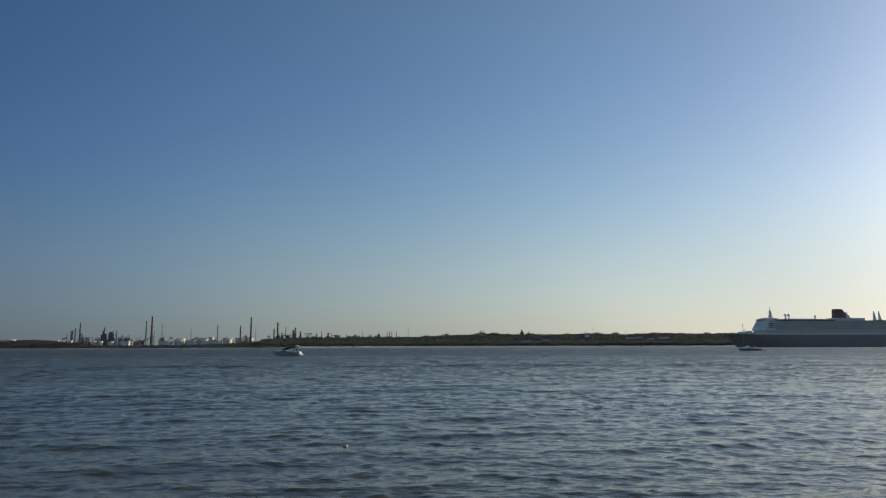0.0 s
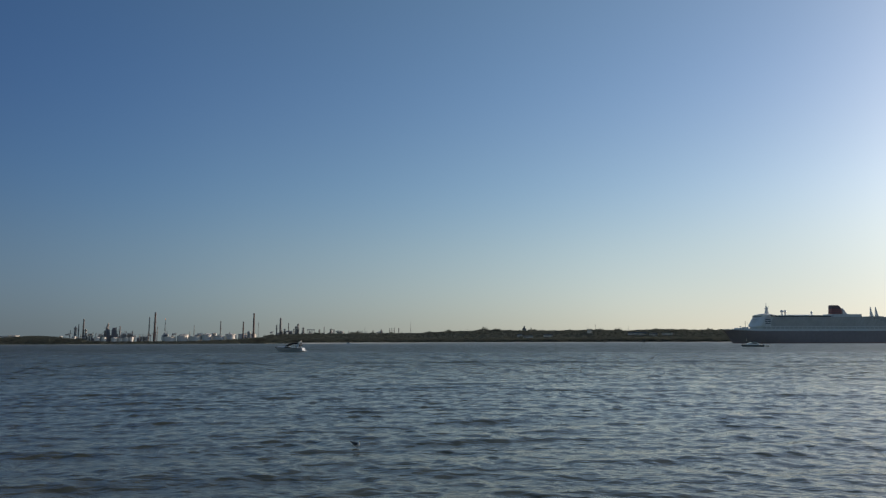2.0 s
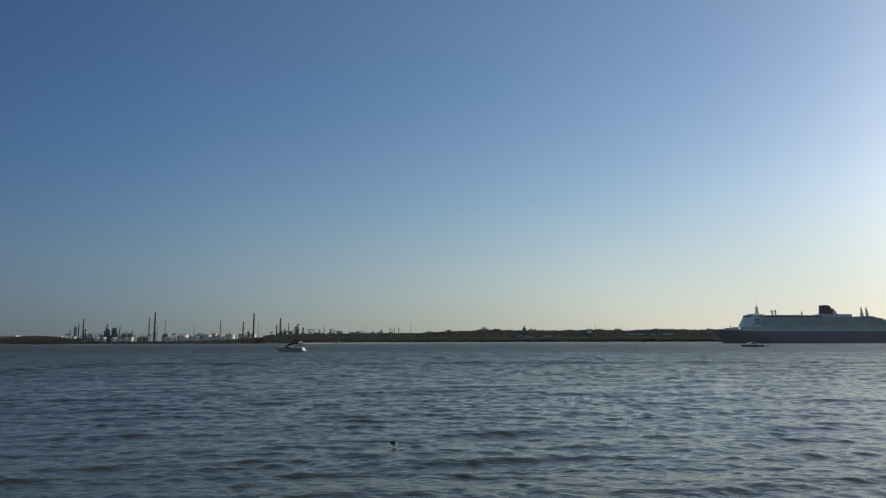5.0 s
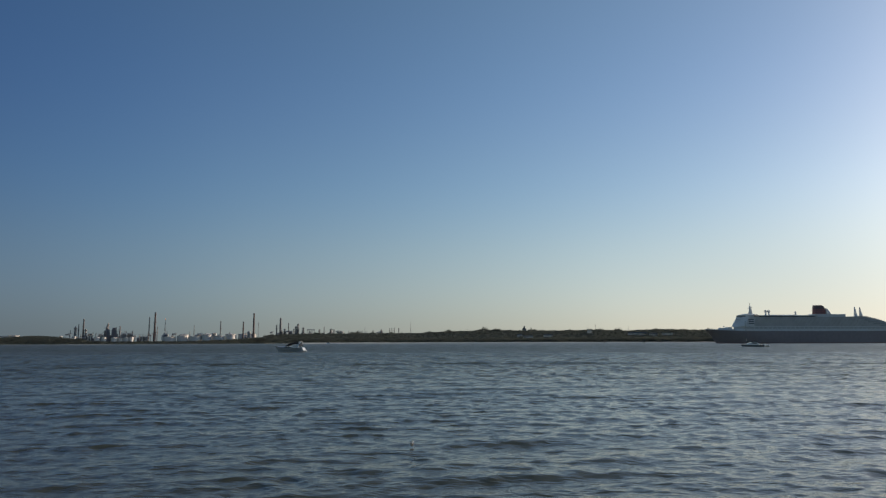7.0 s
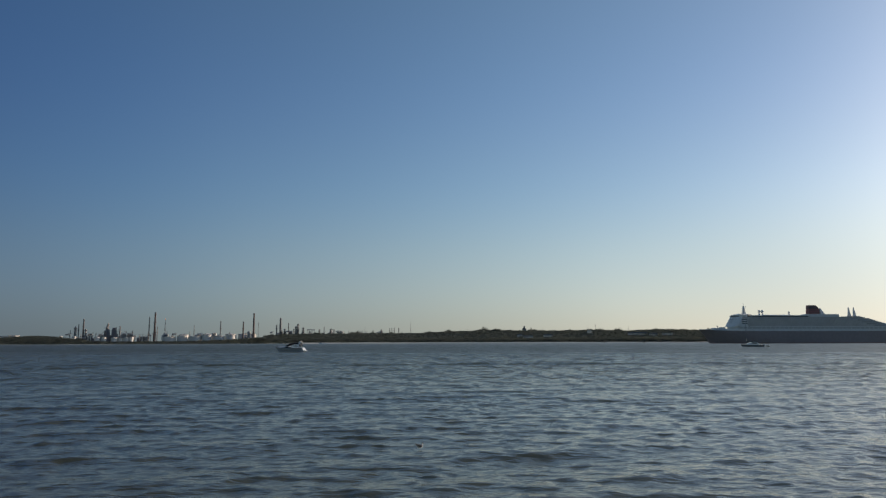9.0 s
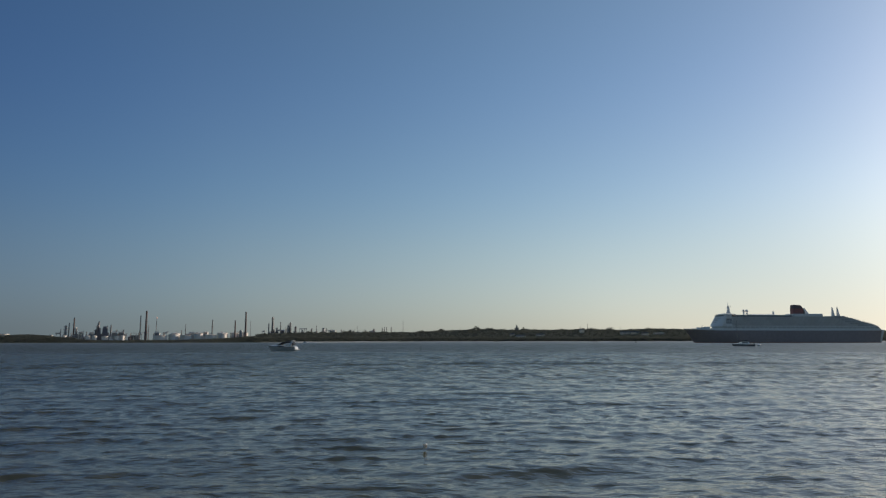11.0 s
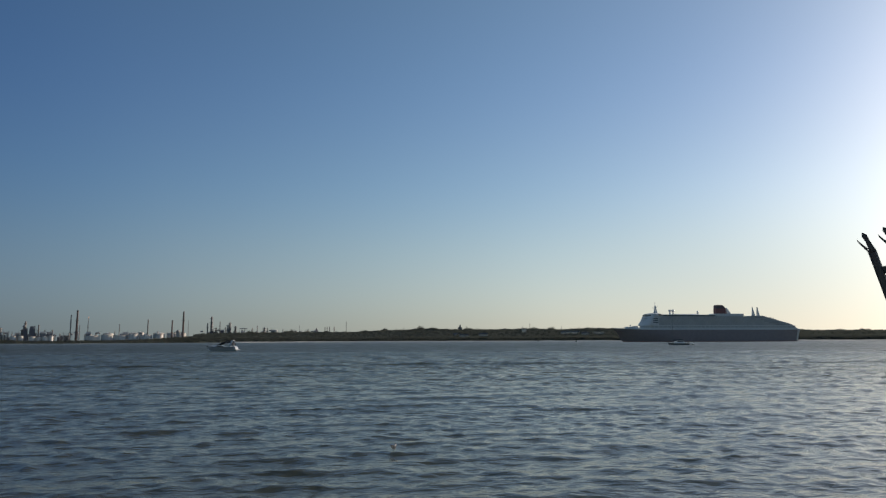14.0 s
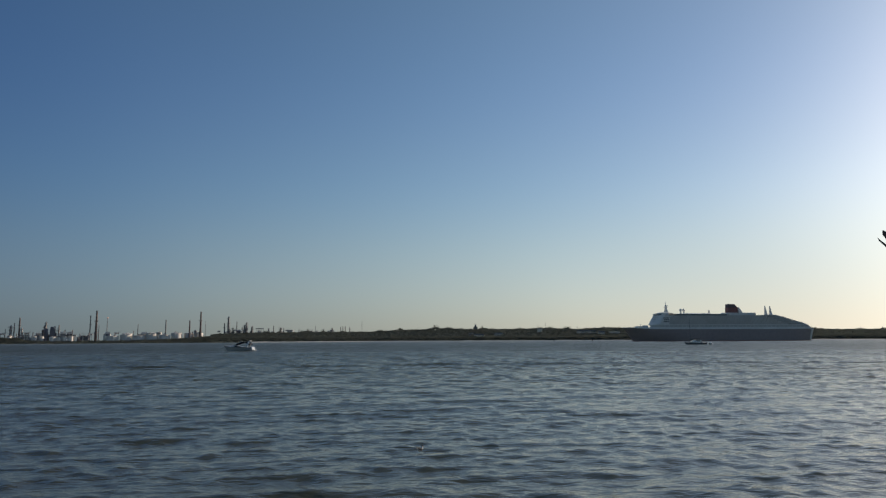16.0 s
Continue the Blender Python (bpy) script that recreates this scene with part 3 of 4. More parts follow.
# bearing, height of the tip over the water, foot radius
for b, top, r, mat, label in [
        (-28.35, 47, 1.6, STEEL_DARK, "thin grey steel refinery chimney"), (-27.83, 67, 2.6, CONCRETE_STACK, "grey concrete refinery chimney"),
        (-27.52, 85, 4.0, BRICK_STACK, "tall red-brown refinery chimney"), (-25.07, 61, 3.6, STEEL_DARK, "dark steel furnace chimney"),
        (-24.2, 45, 2.4, STEEL_DARK, "short dark furnace chimney"), (-23.07, 95, 3.0, CONCRETE_STACK, "tall slim grey concrete chimney"),
        (-22.67, 112, 5.4, BRICK_STACK, "tallest thick red-brown refinery chimney"), (-22.48, 60, 2.0, STEEL_DARK, "thin grey steel refinery chimney"),
        (-19.83, 65, 2.0, CONCRETE_STACK, "slim grey concrete chimney"), (-17.87, 82, 3.4, CONCRETE_STACK, "grey concrete chimney behind white tanks"),
        (-16.15, 80, 4.2, BRICK_STACK, "thick red-brown refinery chimney"), (-15.35, 112, 5.2, BRICK_STACK, "tall thick red-brown chimney with sunlit side"),
        (-13.56, 69, 3.6, CONCRETE_STACK, "grey concrete refinery chimney"), (-12.63, 75, 2.4, CONCRETE_STACK, "slim grey concrete chimney"),
        (-9.78, 61, 1.8, STEEL_DARK, "thin grey steel refinery chimney"), (-4.43, 55, 2.0, STEEL_DARK, "short steel chimney above the trees"),
        (-4.25, 57, 2.0, STEEL_DARK, "short steel chimney above the trees"), (-4.06, 57, 2.2, STEEL_DARK, "short steel chimney above the trees"),
        (-3.69, 56, 2.4, STEEL_DARK, "short steel chimney above the trees")]:
    chimney(b, top, r, mat, label)
for b, top, r, mat, label in [
        (-28.04, 60, 4.2, STEEL_LIGHT, "lagged distillation column with platforms"), (-27.36, 52, 3.0, STEEL_LIGHT, "lagged distillation column with platforms"),
        (-26.09, 47, 3.2, STEEL_DARK, "dark distillation column with platforms"), (-25.90, 74, 3.0, STEEL_DARK, "tall dark distillation column with platforms"),
        (-25.98, 62, 3.8, STEEL_LIGHT, "lagged distillation column with platforms"), (-13.27, 96, 3.8, STEEL_DARK, "tall dark distillation column with platforms"),
        (-12.93, 54, 3.0, STEEL_LIGHT, "lagged distillation column with platforms"), (-12.04, 65, 3.4, STEEL_LIGHT, "lagged distillation column with platforms"),
        (-11.88, 74, 3.2, STEEL_DARK, "dark distillation column with platforms"), (-11.46, 59, 3.4, STEEL_DARK, "dark distillation column with platforms"),
        (-9.23, 54, 4.2, STEEL_LIGHT, "stout lagged distillation column"), (-5.13, 51, 2.2, STEEL_DARK, "dark distillation column above the trees")]:
    process_column(b, top, r, mat, label)
for b, top, w, mat, label in [
        (-27.1, 42, 22, STEEL_LIGHT, "open steel process structure with lagged vessels"), (-25.38, 52, 18, STEEL_BLUE, "blue-grey clad furnace block in a steel frame"),
        (-24.55, 44, 22, STEEL_LIGHT, "open steel process structure with lagged vessels"), (-25.8, 44, 16, STEEL_DARK, "open steel process structure with dark vessels"),
        (-11.97, 54, 16, STEEL_LIGHT, "open steel process structure with lagged vessels"), (-13.0, 44, 24, STEEL_LIGHT, "open steel process structure with lagged vessels"),
        (-23.4, 38, 26, STEEL_LIGHT, "low steel process structure beside chimneys"), (-6.89, 48, 20, STEEL_DARK, "dark steel structure with a domed vessel")]:
    frame_unit(b, top, w, mat, label)


def furnace_block(b, top, w, d=FAR - 20):
    """A closed, clad furnace house with ribs, a stepped roof and ducts."""
    x, y, z = base_at(b, d)
    h = top + rise(b) - z
    t = thing("furnace_block", "dark blue-grey clad furnace block in the refinery", "industrial building", "refinery structures", pose(x, y, z, 0, 0, -b))
    part("wall", Form().box(-w / 2, w / 2, -6, 6, 0, h * 0.84), STEEL_BLUE, t)
    part("upper_wall", Form().box(-w / 2 + 1.5, w / 6, -4.5, 4.5, h * 0.84, h), STEEL_BLUE, t)
    part("roof_edge", Form().box(-w / 2 - 0.5, w / 2 + 0.5, -6.5, 6.5, h * 0.84, h * 0.84 + 0.7), STEEL_DARK, t)
    for k in range(5):
        px = -w / 2 + w * (k + 0.5) / 5
        part("rib", Form().box(px - 0.35, px + 0.35, -6.4, -6.0, 1.0, h * 0.82), STEEL_DARK, t)
    for px in (w * 0.26, w * 0.42):
        part("duct", Form().tube((px, 0, h * 0.84), (px, 0, h * 1.04), 1.1, n=12), STEEL_LIGHT, t)


furnace_block(-25.46, 55, 17)
furnace_block(-25.86, 47, 10)
pipe_bridge(-10.85, 51, 26)
flare_stack(-21.94, 84)
for b, top, w, dome in [(-31.85, 28, 34, True), (-28.94, 26, 10, False), (-28.1, 25, 13, False), (-26.59, 24, 17, False), (-26.14, 24, 15, False),
                        (-25.45, 22, 20, False), (-25.05, 20, 17, False), (-24.65, 22, 20, False), (-24.3, 24, 17, False), (-21.64, 25, 48, False), (-20.68, 29, 34, False),
                        (-19.78, 26, 44, False), (-18.9, 30, 34, False), (-17.98, 28, 42, False), (-17.1, 31, 32, True)]:
    tank(b, top, w, dome=dome)
for b, top, w in [(-21.9, 34, 24), (-20.55, 35, 33), (-18.81, 37, 36), (-17.07, 37, 40), (-16.17, 37, 34), (-15.43, 36, 28), (-18.35, 40, 20)]:
    tank(b, top, w, d=2760.0)
for b, top, w in [(-8.45, 45, 26), (-15.7, 45, 13)]:
    tank(b, top, w, TANK_GREY, "grey domed storage tank above the trees", 2720.0, True)


def plant_building(b, top, w, mat, d):
    x, y, z = base_at(b, d)
    h = max(4.0, top + rise(b) - z)
    t = thing("plant_building", "low weathered refinery building among pipes", "industrial building", "refinery buildings", pose(x, y, z, 0, 0, -b))
    part("wall", Form().box(-w / 2, w / 2, -w * 0.3, w * 0.3, 0, h * 0.85), mat, t)
    part("roof", Form().loft([[(-w / 2 - 0.4, -w * 0.32, h * 0.85), (-w / 2 - 0.4, w * 0.32, h * 0.85), (-w / 2 - 0.4, 0, h)], [(w / 2 + 0.4, -w * 0.32, h * 0.85), (w / 2 + 0.4, w * 0.32, h * 0.85), (w / 2 + 0.4, 0, h)]]), TANK_GREY, t)
    part("vent_pipe", Form().tube((w * 0.3, 0, h * 0.8), (w * 0.3, 0, h * 1.18), 0.5), STEEL_DARK, t)


def bullet_tank(b, top, w, d):
    x, y, z = base_at(b, d)
    h = max(6.0, top + rise(b) - z)
    t = thing("bullet_tank", "lagged horizontal pressure vessel on a steel frame", "pressure vessel", "refinery vessels", pose(x, y, z, 0, 0, -b))
    r = 2.2
    part("drum", Form().tube((-w / 2, 0, h - r), (w / 2, 0, h - r), r, n=14).ball((-w / 2, 0, h - r), 1.0, r, r).ball((w / 2, 0, h - r), 1.0, r, r), STEEL_LIGHT, t)
    for px in (-w * 0.35, w * 0.35):
        part("support", Form().box(px - 0.5, px + 0.5, -1.8, 1.8, 0, h - r), STEEL_DARK, t)
    part("pipe", Form().tube((0, 0, h - 0.3), (0, 0, h + 2.5), 0.35).tube((0, 0, h + 2.5), (w * 0.8, 0, h + 2.5), 0.35), STEEL_DARK, t)


rq = random.Random(5)
for b0, b1, n, low, high in ((-28.6, -22.9, 34, 20, 38), (-22.8, -15.2, 16, 30, 38), (-14.0, -5.0, 26, 36, 46)):
    for k in range(n):
        b, d = b0 + (b1 - b0) * (k + rq.random()) / n, rq.uniform(2640, 2860)
        top = rq.uniform(low, high)
        if k % 3 == 0:
            bullet_tank(b, top, rq.uniform(9, 16), d)
        elif k % 3 == 1:
            plant_building(b, top, rq.uniform(9, 20), rq.choice((STEEL_LIGHT, RENDER_PALE, STEEL_BLUE, CONCRETE_STACK)), d)
        else:
            process_column(b, top + rq.uniform(2, 12), rq.uniform(1.2, 2.2), rq.choice((STEEL_DARK, STEEL_LIGHT)), "short lagged column among refinery pipes", d)


def radio_mast(b, top, d=FAR):
    x, y, z = base_at(b, d)
    h = top + rise(b) - z
    t = thing("radio_mast", "thin dark lattice radio mast above the trees", "mast", "masts on the skyline", pose(x, y, z))
    for k in range(3):
        a = 2 * math.pi * k / 3
        part("leg", Form().tube((1.4 * math.cos(a), 1.4 * math.sin(a), 0), (0.35 * math.cos(a), 0.35 * math.sin(a), h), 0.3, 0.22, 6), STEEL_DARK, t)
    for q in range(1, 9):
        s = 1.4 - 1.05 * q / 9
        part("brace", Form().turned([(s, h * q / 9 - 0.2), (s + 0.25, h * q / 9), (s, h * q / 9 + 0.2)], n=6), STEEL_DARK, t)
    part("aerial", Form().tube((0, 0, h - 1), (0, 0, h + 3), 0.15), STEEL_DARK, t)


for b, top in [(-2.71, 77), (-6.48, 60), (-14.98, 79), (11.84, 56), (12.42, 65), (14.98, 53), (2.0, 52), (5.0, 50)]:
    radio_mast(b, top)


def hill_tower():
    x, y, z = base_at(6.68, FAR)
    h = 63 + rise(6.68) - z
    t = thing("tower", "slim stone tower with a broad shoulder above woods", "tower", "", pose(x, y, z))
    part("shaft", Form().box(-3.0, 3.0, -3, 3, 0, h * 0.86, 0.12), CONCRETE_STACK, t)
    part("parapet", Form().box(-3.2, 3.2, -3.2, 3.2, h * 0.86, h * 0.91), CONCRETE_STACK, t)
    part("turret", Form().turned([(1.6, h * 0.9), (1.6, h * 0.97), (0.3, h)], n=8), ROOF_SLATE, t)
    part("shoulder", Form().box(-8, 8, -4, 4, 0, h * 0.55), CONCRETE_STACK, t)
    part("shoulder_roof", Form().prism([(-8.5, h * 0.55), (8.5, h * 0.55), (0, h * 0.66)], -4.4, 4.4), ROOF_SLATE, t)


hill_tower()


def house(b, d, w, h, lift, label, pitched=True):
    x, y = spot(b, d)
    z = land_height(b, d) - 1.0
    t = thing("house", label, "building", "buildings among the trees", pose(x, y, z, 0, 0, -b))
    part("wall", Form().box(-w / 2, w / 2, -5, 5, 0, h + lift), RENDER_PALE, t)
    if pitched:
        part("roof", Form().loft([[(-w / 2 - 0.5, -5.6, h + lift), (-w / 2 - 0.5, 5.6, h + lift), (-w / 2 + 1, 0, h + lift + 3.4)],
                                  [(w / 2 + 0.5, -5.6, h + lift), (w / 2 + 0.5, 5.6, h + lift), (w / 2 - 1, 0, h + lift + 3.4)]]), ROOF_SLATE, t)
    else:
        part("roof", Form().box(-w / 2 - 0.4, w / 2 + 0.4, -5.4, 5.4, h + lift, h + lift + 0.6), TANK_GREY, t)
    n = max(3, int(w / 4))
    for k in range(n):
        px = -w / 2 + w * (k + 0.5) / n
        part("window", Form().box(px - 0.7, px + 0.7, -5.06, -4.9, h + lift - 2.8, h + lift - 1.1), GLASS, t)


for b, d, w, h, lift, label, pitched in [
        (6.3, 2320, 18, 5, 1, "pale long house among dark trees", True), (7.0, 2260, 32, 5, 1, "low pale row of buildings among trees", True),
        (8.6, 2300, 30, 5, 1, "pale long house among dark trees", True), (11.95, 2420, 16, 10, 1, "tall pale building on the wooded hill", False),
        (15.7, 2300, 60, 6, 1, "long pale terrace among hazy trees", True), (16.9, 2240, 24, 5, 1, "low pale house near the far shore", True),
        (17.9, 2260, 34, 5, 1, "long pale building near the far shore", False),
        (-33.0, 2600, 70, 11, 2, "long grey industrial shed beside tanks", False)]:
    house(b, d, w, h, lift, label, pitched)

# ---------- ocean liner ----------


def deck_plan(s0, s1, hw, round_front=12.0, round_aft=3.0, n=10):
    """Outline of a deck: rounded forward, softly squared aft. Forward is +x, s counts aft from the stem."""
    pts = []
    for i in range(n + 1):
        a = math.pi / 2 * i / n
        pts.append((-(s0 + round_front * (1 - math.cos(a))), hw * math.sin(a)))
    pts += [(-(s1 - round_aft), hw), (-s1, hw - round_aft)]
    return pts + [(x, -y) for x, y in reversed(pts[1:])]


def slab(form, plan, z0, z1, inset=0.0):
    if inset:
        cx = sum(p[0] for p in plan) / len(plan)
        sx = max(abs(p[0] - cx) for p in plan)
        sy = max(abs(p[1]) for p in plan)
        plan = [(cx + (x - cx) * (1 - inset / sx), y * (1 - inset / sy)) for x, y in plan]
    return form.loft([[(x, y, z0) for x, y in plan], [(x, y, z1) for x, y in plan]])


def ocean_liner():
    t = thing("ocean_liner", "large navy-hulled ocean liner with white upper decks and red funnel", "ship")
    L = 331.0

    def hull(z_levels, mat, name, label):
        f = Form()
        us = [0, 0.01, 0.03, 0.06, 0.1, 0.15, 0.2, 0.27, 0.35, 0.5, 0.7, 0.85, 0.93, 0.98, 1.0]
        rings = []
        for u in us:
            half = []
            for zl in z_levels:
                sheer = 2.6 * max(0.0, 1 - u / 0.18) ** 1.5 if zl > 15 else 0
                z = zl + sheer
                s0 = 14.5 * (1 - max(0, min(zl, 19)) / 19.0) ** 0.9 - (2.5 if zl > 15 else 0)
                s1 = L - 5.0 * (1 - max(0, min(zl, 19)) / 19.0)
                fl = max(0.0, min(1.0, zl / 19.0))
                fine = 1 - math.exp(-u * (9 + 13 * fl))
                aft = 1 - (0.22 - 0.08 * fl) * max(0.0, (u - 0.86) / 0.14) ** 2
                half.append((-(s0 + (s1 - s0) * u), max(0.25, 20.5 * fine * aft), z))
            rings.append(half + [(x, -y, z) for x, y, z in reversed(half)])
        f.loft(rings)
        return part(name, f, mat, t, label)

    hull([-4, 0.9], HULL_RED, "boot_stripe", "dull red waterline stripe")
    hull([0.9, 4, 9, 14, 19.0], HULL_NAVY_HAZED, "hull", "navy steel hull, its paint lightened for haze")
    hull([19.0, 19.6], SHIP_WHITE, "sheer_stripe", "white stripe at the hull's top edge")
    # fore deck
    fd = Form().box(-44, -14, -9, 9, 20.6, 21.4)
    part("breakwater", fd, SHIP_WHITE, t)
    for sd in (-1, 1):
        rail = Form()
        for k in range(9):
            s, y = 13 + 4 * k, sd * (6.5 + 1.1 * k)
            rail.tube((-s, y, 19.4), (-s, y, 22.6), 0.16)
        rail.tube((-13, sd * 6.5, 22.5), (-45, sd * 15.3, 22.5), 0.18)
        part("fore_deck_rail", rail, SHIP_WHITE, t)
    for s in (22, 28, 33):
        part("deck_winch", Form().box(-s - 2, -s + 2, -3, 3, 21.2, 24).tube((-s, -4, 23), (-s, 4, 23), 1.2), SHIP_WHITE, t)
    part("fore_mast", Form().tube((-29, 0, 21), (-29, 0, 27.5), 0.5, 0.3).box(-29.4, -28.6, -3, 3, 26, 26.6), SHIP_WHITE, t)
    part("spare_propeller_stand", Form().box(-40, -34, -5, 5, 21, 25.2), SHIP_WHITE, t)
    # long lower house with the promenade
    part("lower_house", slab(Form(), deck_plan(46, 327, 20.0, 14), 19.4, 22.4), SHIP_WHITE, t)
    part("promenade_wall", slab(Form(), deck_plan(48, 320, 19.8, 14), 22.2, 25.4, 1.0), BALCONY, t)
    part("promenade_roof", slab(Form(), deck_plan(47.5, 321, 20.2, 14), 25.2, 26.4), SHIP_WHITE, t)
    for k in range(34):
        s = 62 + k * 7.6
        for sd in (-1, 1):
            part("promenade_pillar", Form().box(-s - 0.4, -s + 0.4, sd * 19.4 - 0.3, sd * 19.4 + 0.3, 22.3, 25.3), SHIP_WHITE, t)
    # tiers of balcony decks, each shorter at its after end
    tiers = [(26.4, 49.5, 307), (29.3, 51, 294), (32.2, 52.5, 285), (35.1, 54.0, 279), (38.0, 56.0, 268)]
    divider = Form().box(-0.15, 0.15, -1.6, 1.6, 0, 2.4).mesh("balcony_divider")
    divider.materials.append(CABIN_HAZED)
    for row, (z, s0, s1) in enumerate(tiers):
        part("cabin_wall", slab(Form(), deck_plan(s0 + 1, s1 - 2, 19.6, 13), z, z + 2.9, 0.7), CABIN_HAZED, t, "cabin fronts with dark glass, lightened for haze")
        part("balcony_front", slab(Form(), deck_plan(s0, s1, 19.9, 13), z + 2.05, z + 2.9), BALCONY, t)
        s = 76 + 2.7 * (row % 3)
        while s < s1 - 6:
            for sd in (-1, 1):
                dv = new("balcony_divider", divider)
                dv.parent, dv.location = t, (-s, sd * 18.2, z)
            s += 7.4
        part("front_bulkhead", slab(Form(), deck_plan(s0 + 0.2, s0 + 20, 19.7, 13), z, z + 2.06), SHIP_WHITE, t)
        part("front_windows", slab(Form(), deck_plan(s0 + 0.1, s0 + 8, 19.2, 13), z + 0.9, z + 1.7), CABIN_HAZED, t)
        part("stern_bulkhead", slab(Form(), deck_plan(s1 - 24, s1 + 0.3, 19.75, 3, 5), z, z + 2.06), SHIP_WALL, t)
    # white fore end of the house, leaning back
    part("front_house", Form().loft([[(x, y, z) for x, y in deck_plan(s0, 72, 20.05, 6)] for z, s0 in ((26.4, 47.8), (34.0, 52.6), (40.9, 57.0))]), SHIP_WHITE, t, "white fore end of the deckhouse")
    # dark slots at the foot of the mast, one to a deck
    for z in (29.6, 32.5, 35.4):
        for sd in (-1, 1):
            part("window_strip", Form().box(-69, -60, sd * 20.05 - 0.12, sd * 20.05 + 0.12, z + 0.5, z + 1.7), GLASS, t, "dark glazed window strip")
    # after terraces, rounded and closely stepped
    for k in range(14):
        z = 22.6 + 1.45 * k
        s1 = float(np.interp(z, (22.6, 26.0, 30.0, 34.0, 38.0, 42.0), (330, 328, 317, 300, 287, 268)))
        part("terrace", slab(Form(), deck_plan(s1 - 26, s1, 18.6 - 0.06 * k, 3, 8), z - 1.2, z + 0.55), SHIP_WALL if k % 2 else BALCONY, t)
    part("stern_bulwark", slab(Form(), deck_plan(317, 330, 18.2, 2, 5), 19.3, 21.2), SHIP_WHITE, t, "white stern bulwark in low sun")
    # bridge
    part("bridge", slab(Form(), deck_plan(57, 70, 22.5, 8), 40.6, 43.6), SHIP_WHITE, t, "white bridge with long wings")
    part("bridge_windows", slab(Form(), deck_plan(56.9, 66, 22.0, 8), 41.6, 42.8), GLASS, t)
    part("bridge_roof", slab(Form(), deck_plan(57, 79, 20, 10), 43.6, 44.4).loft([[(-58, -8, 44.4), (-58, 8, 44.4), (-80, 8, 44.4), (-80, -8, 44.4)], [(-64, -6, 45.8), (-64, 6, 45.8), (-78, 6, 45.8), (-78, -6, 45.8)]]), SHIP_WHITE, t)
    mast = part("main_mast", Form().loft([[(-71.8, -2, 45), (-71.8, 2, 45), (-78.0, 2, 45), (-78.0, -2, 45)], [(-73.6, -1, 53), (-73.6, 1, 53), (-76.4, 1, 53), (-76.4, -1, 53)], [(-73.8, -0.8, 58), (-73.8, 0.8, 58), (-75.8, 0.8, 58), (-75.8, -0.8, 58)]]), SHIP_WHITE, t)
    part("radar_bar", Form().box(-75.5, -74.5, -4, 4, 52, 52.7).box(-77.5, -71, -1, 1, 54.5, 55.0), SHIP_WHITE, mast)
    part("aerial", Form().tube((-74.8, 0, 57), (-74.8, 0, 63.5), 0.5, 0.25).tube((-77.5, 0, 55), (-79, 0, 58), 0.25), SHIP_WHITE, mast)
    # top of the house
    part("sun_deck_house", slab(Form(), deck_plan(79, 178, 15, 6), 40.9, 43.6), SHIP_WHITE, t)
    part("deck_screen", slab(Form(), deck_plan(80, 176, 17.5, 6), 40.9, 42.4), GLASS, t, "dark glazed wind screen")
    part("funnel_house", slab(Form(), deck_plan(177, 232, 13, 5), 40.9, 45.4), SHIP_WHITE, t)
    part("after_house", slab(Form(), deck_plan(231, 266, 15, 4), 40.8, 41.6), SHIP_WHITE, t)
    part("pool_roof", Form().loft([[(-110, y, 43.6 + 1.3 * math.cos(y / 12 * math.pi / 2)) for y in (-12, -6, 0, 6, 12)] + [(-110, 12, 43.5), (-110, -12, 43.5)],
                                   [(-150, y, 43.6 + 1.3 * math.cos(y / 12 * math.pi / 2)) for y in (-12, -6, 0, 6, 12)] + [(-150, 12, 43.5), (-150, -12, 43.5)]]), SHIP_WHITE, t)
    for s, r in ((101, 2.3), (106.5, 2.3), (152, 1.7)):
        d = part("radar_dome", Form().ball((-s, 0, 50 - (1.6 if s > 150 else 0)), r, r, r), SHIP_WHITE, t)
        part("dome_post", Form().tube((-s, 0, 43), (-s, 0, 50 - r * 0.7), 1.5, 1.1), SHIP_WHITE, d)
    # funnel
    base = [(-180, -4.5), (-180, 4.5), (-186, 5.2), (-200, 4.4), (-203, 0), (-200, -4.4), (-186, -5.2)]

    def ring(z, fore, aft, k):
        return [(-(fore + (aft - fore) * (-x - 180) / 23.0), y * k, z) for x, y in base]
    part("funnel", Form().loft([ring(45.2, 184, 204, 1.0), ring(50, 184.2, 204.2, 0.98), ring(54.0, 184.5, 203.6, 0.96)]), FUNNEL_RED, t, "red painted funnel")
    part("funnel_top", Form().loft([ring(54.0, 184.4, 203.7, 0.97), ring(57.0, 184.6, 202, 0.95), ring(59.6, 185.0, 198.5, 0.9), ring(60.0, 186, 196.5, 0.6)]), FUNNEL_BLACK_HAZED, t, "black funnel top, lightened for haze")
    for z in (48.0, 51.2):
        part("funnel_band", Form().loft([ring(z, 183.9, 204.6, 1.02), ring(z + 0.5, 183.9, 204.5, 1.02)]), FUNNEL_BLACK_HAZED, t)
    part("wind_scoop", Form().loft([[(-204, -4, 45.2), (-204, 4, 45.2), (-212, 4, 45.2), (-212, -4, 45.2)], [(-204.4, -3.6, 50), (-204.4, 3.6, 50), (-208.5, 3.6, 50), (-208.5, -3.6, 50)], [(-203, -2.6, 55), (-203, 2.6, 55), (-205.2, 2.6, 55), (-205.2, -2.6, 55)]]), SHIP_WHITE, t)
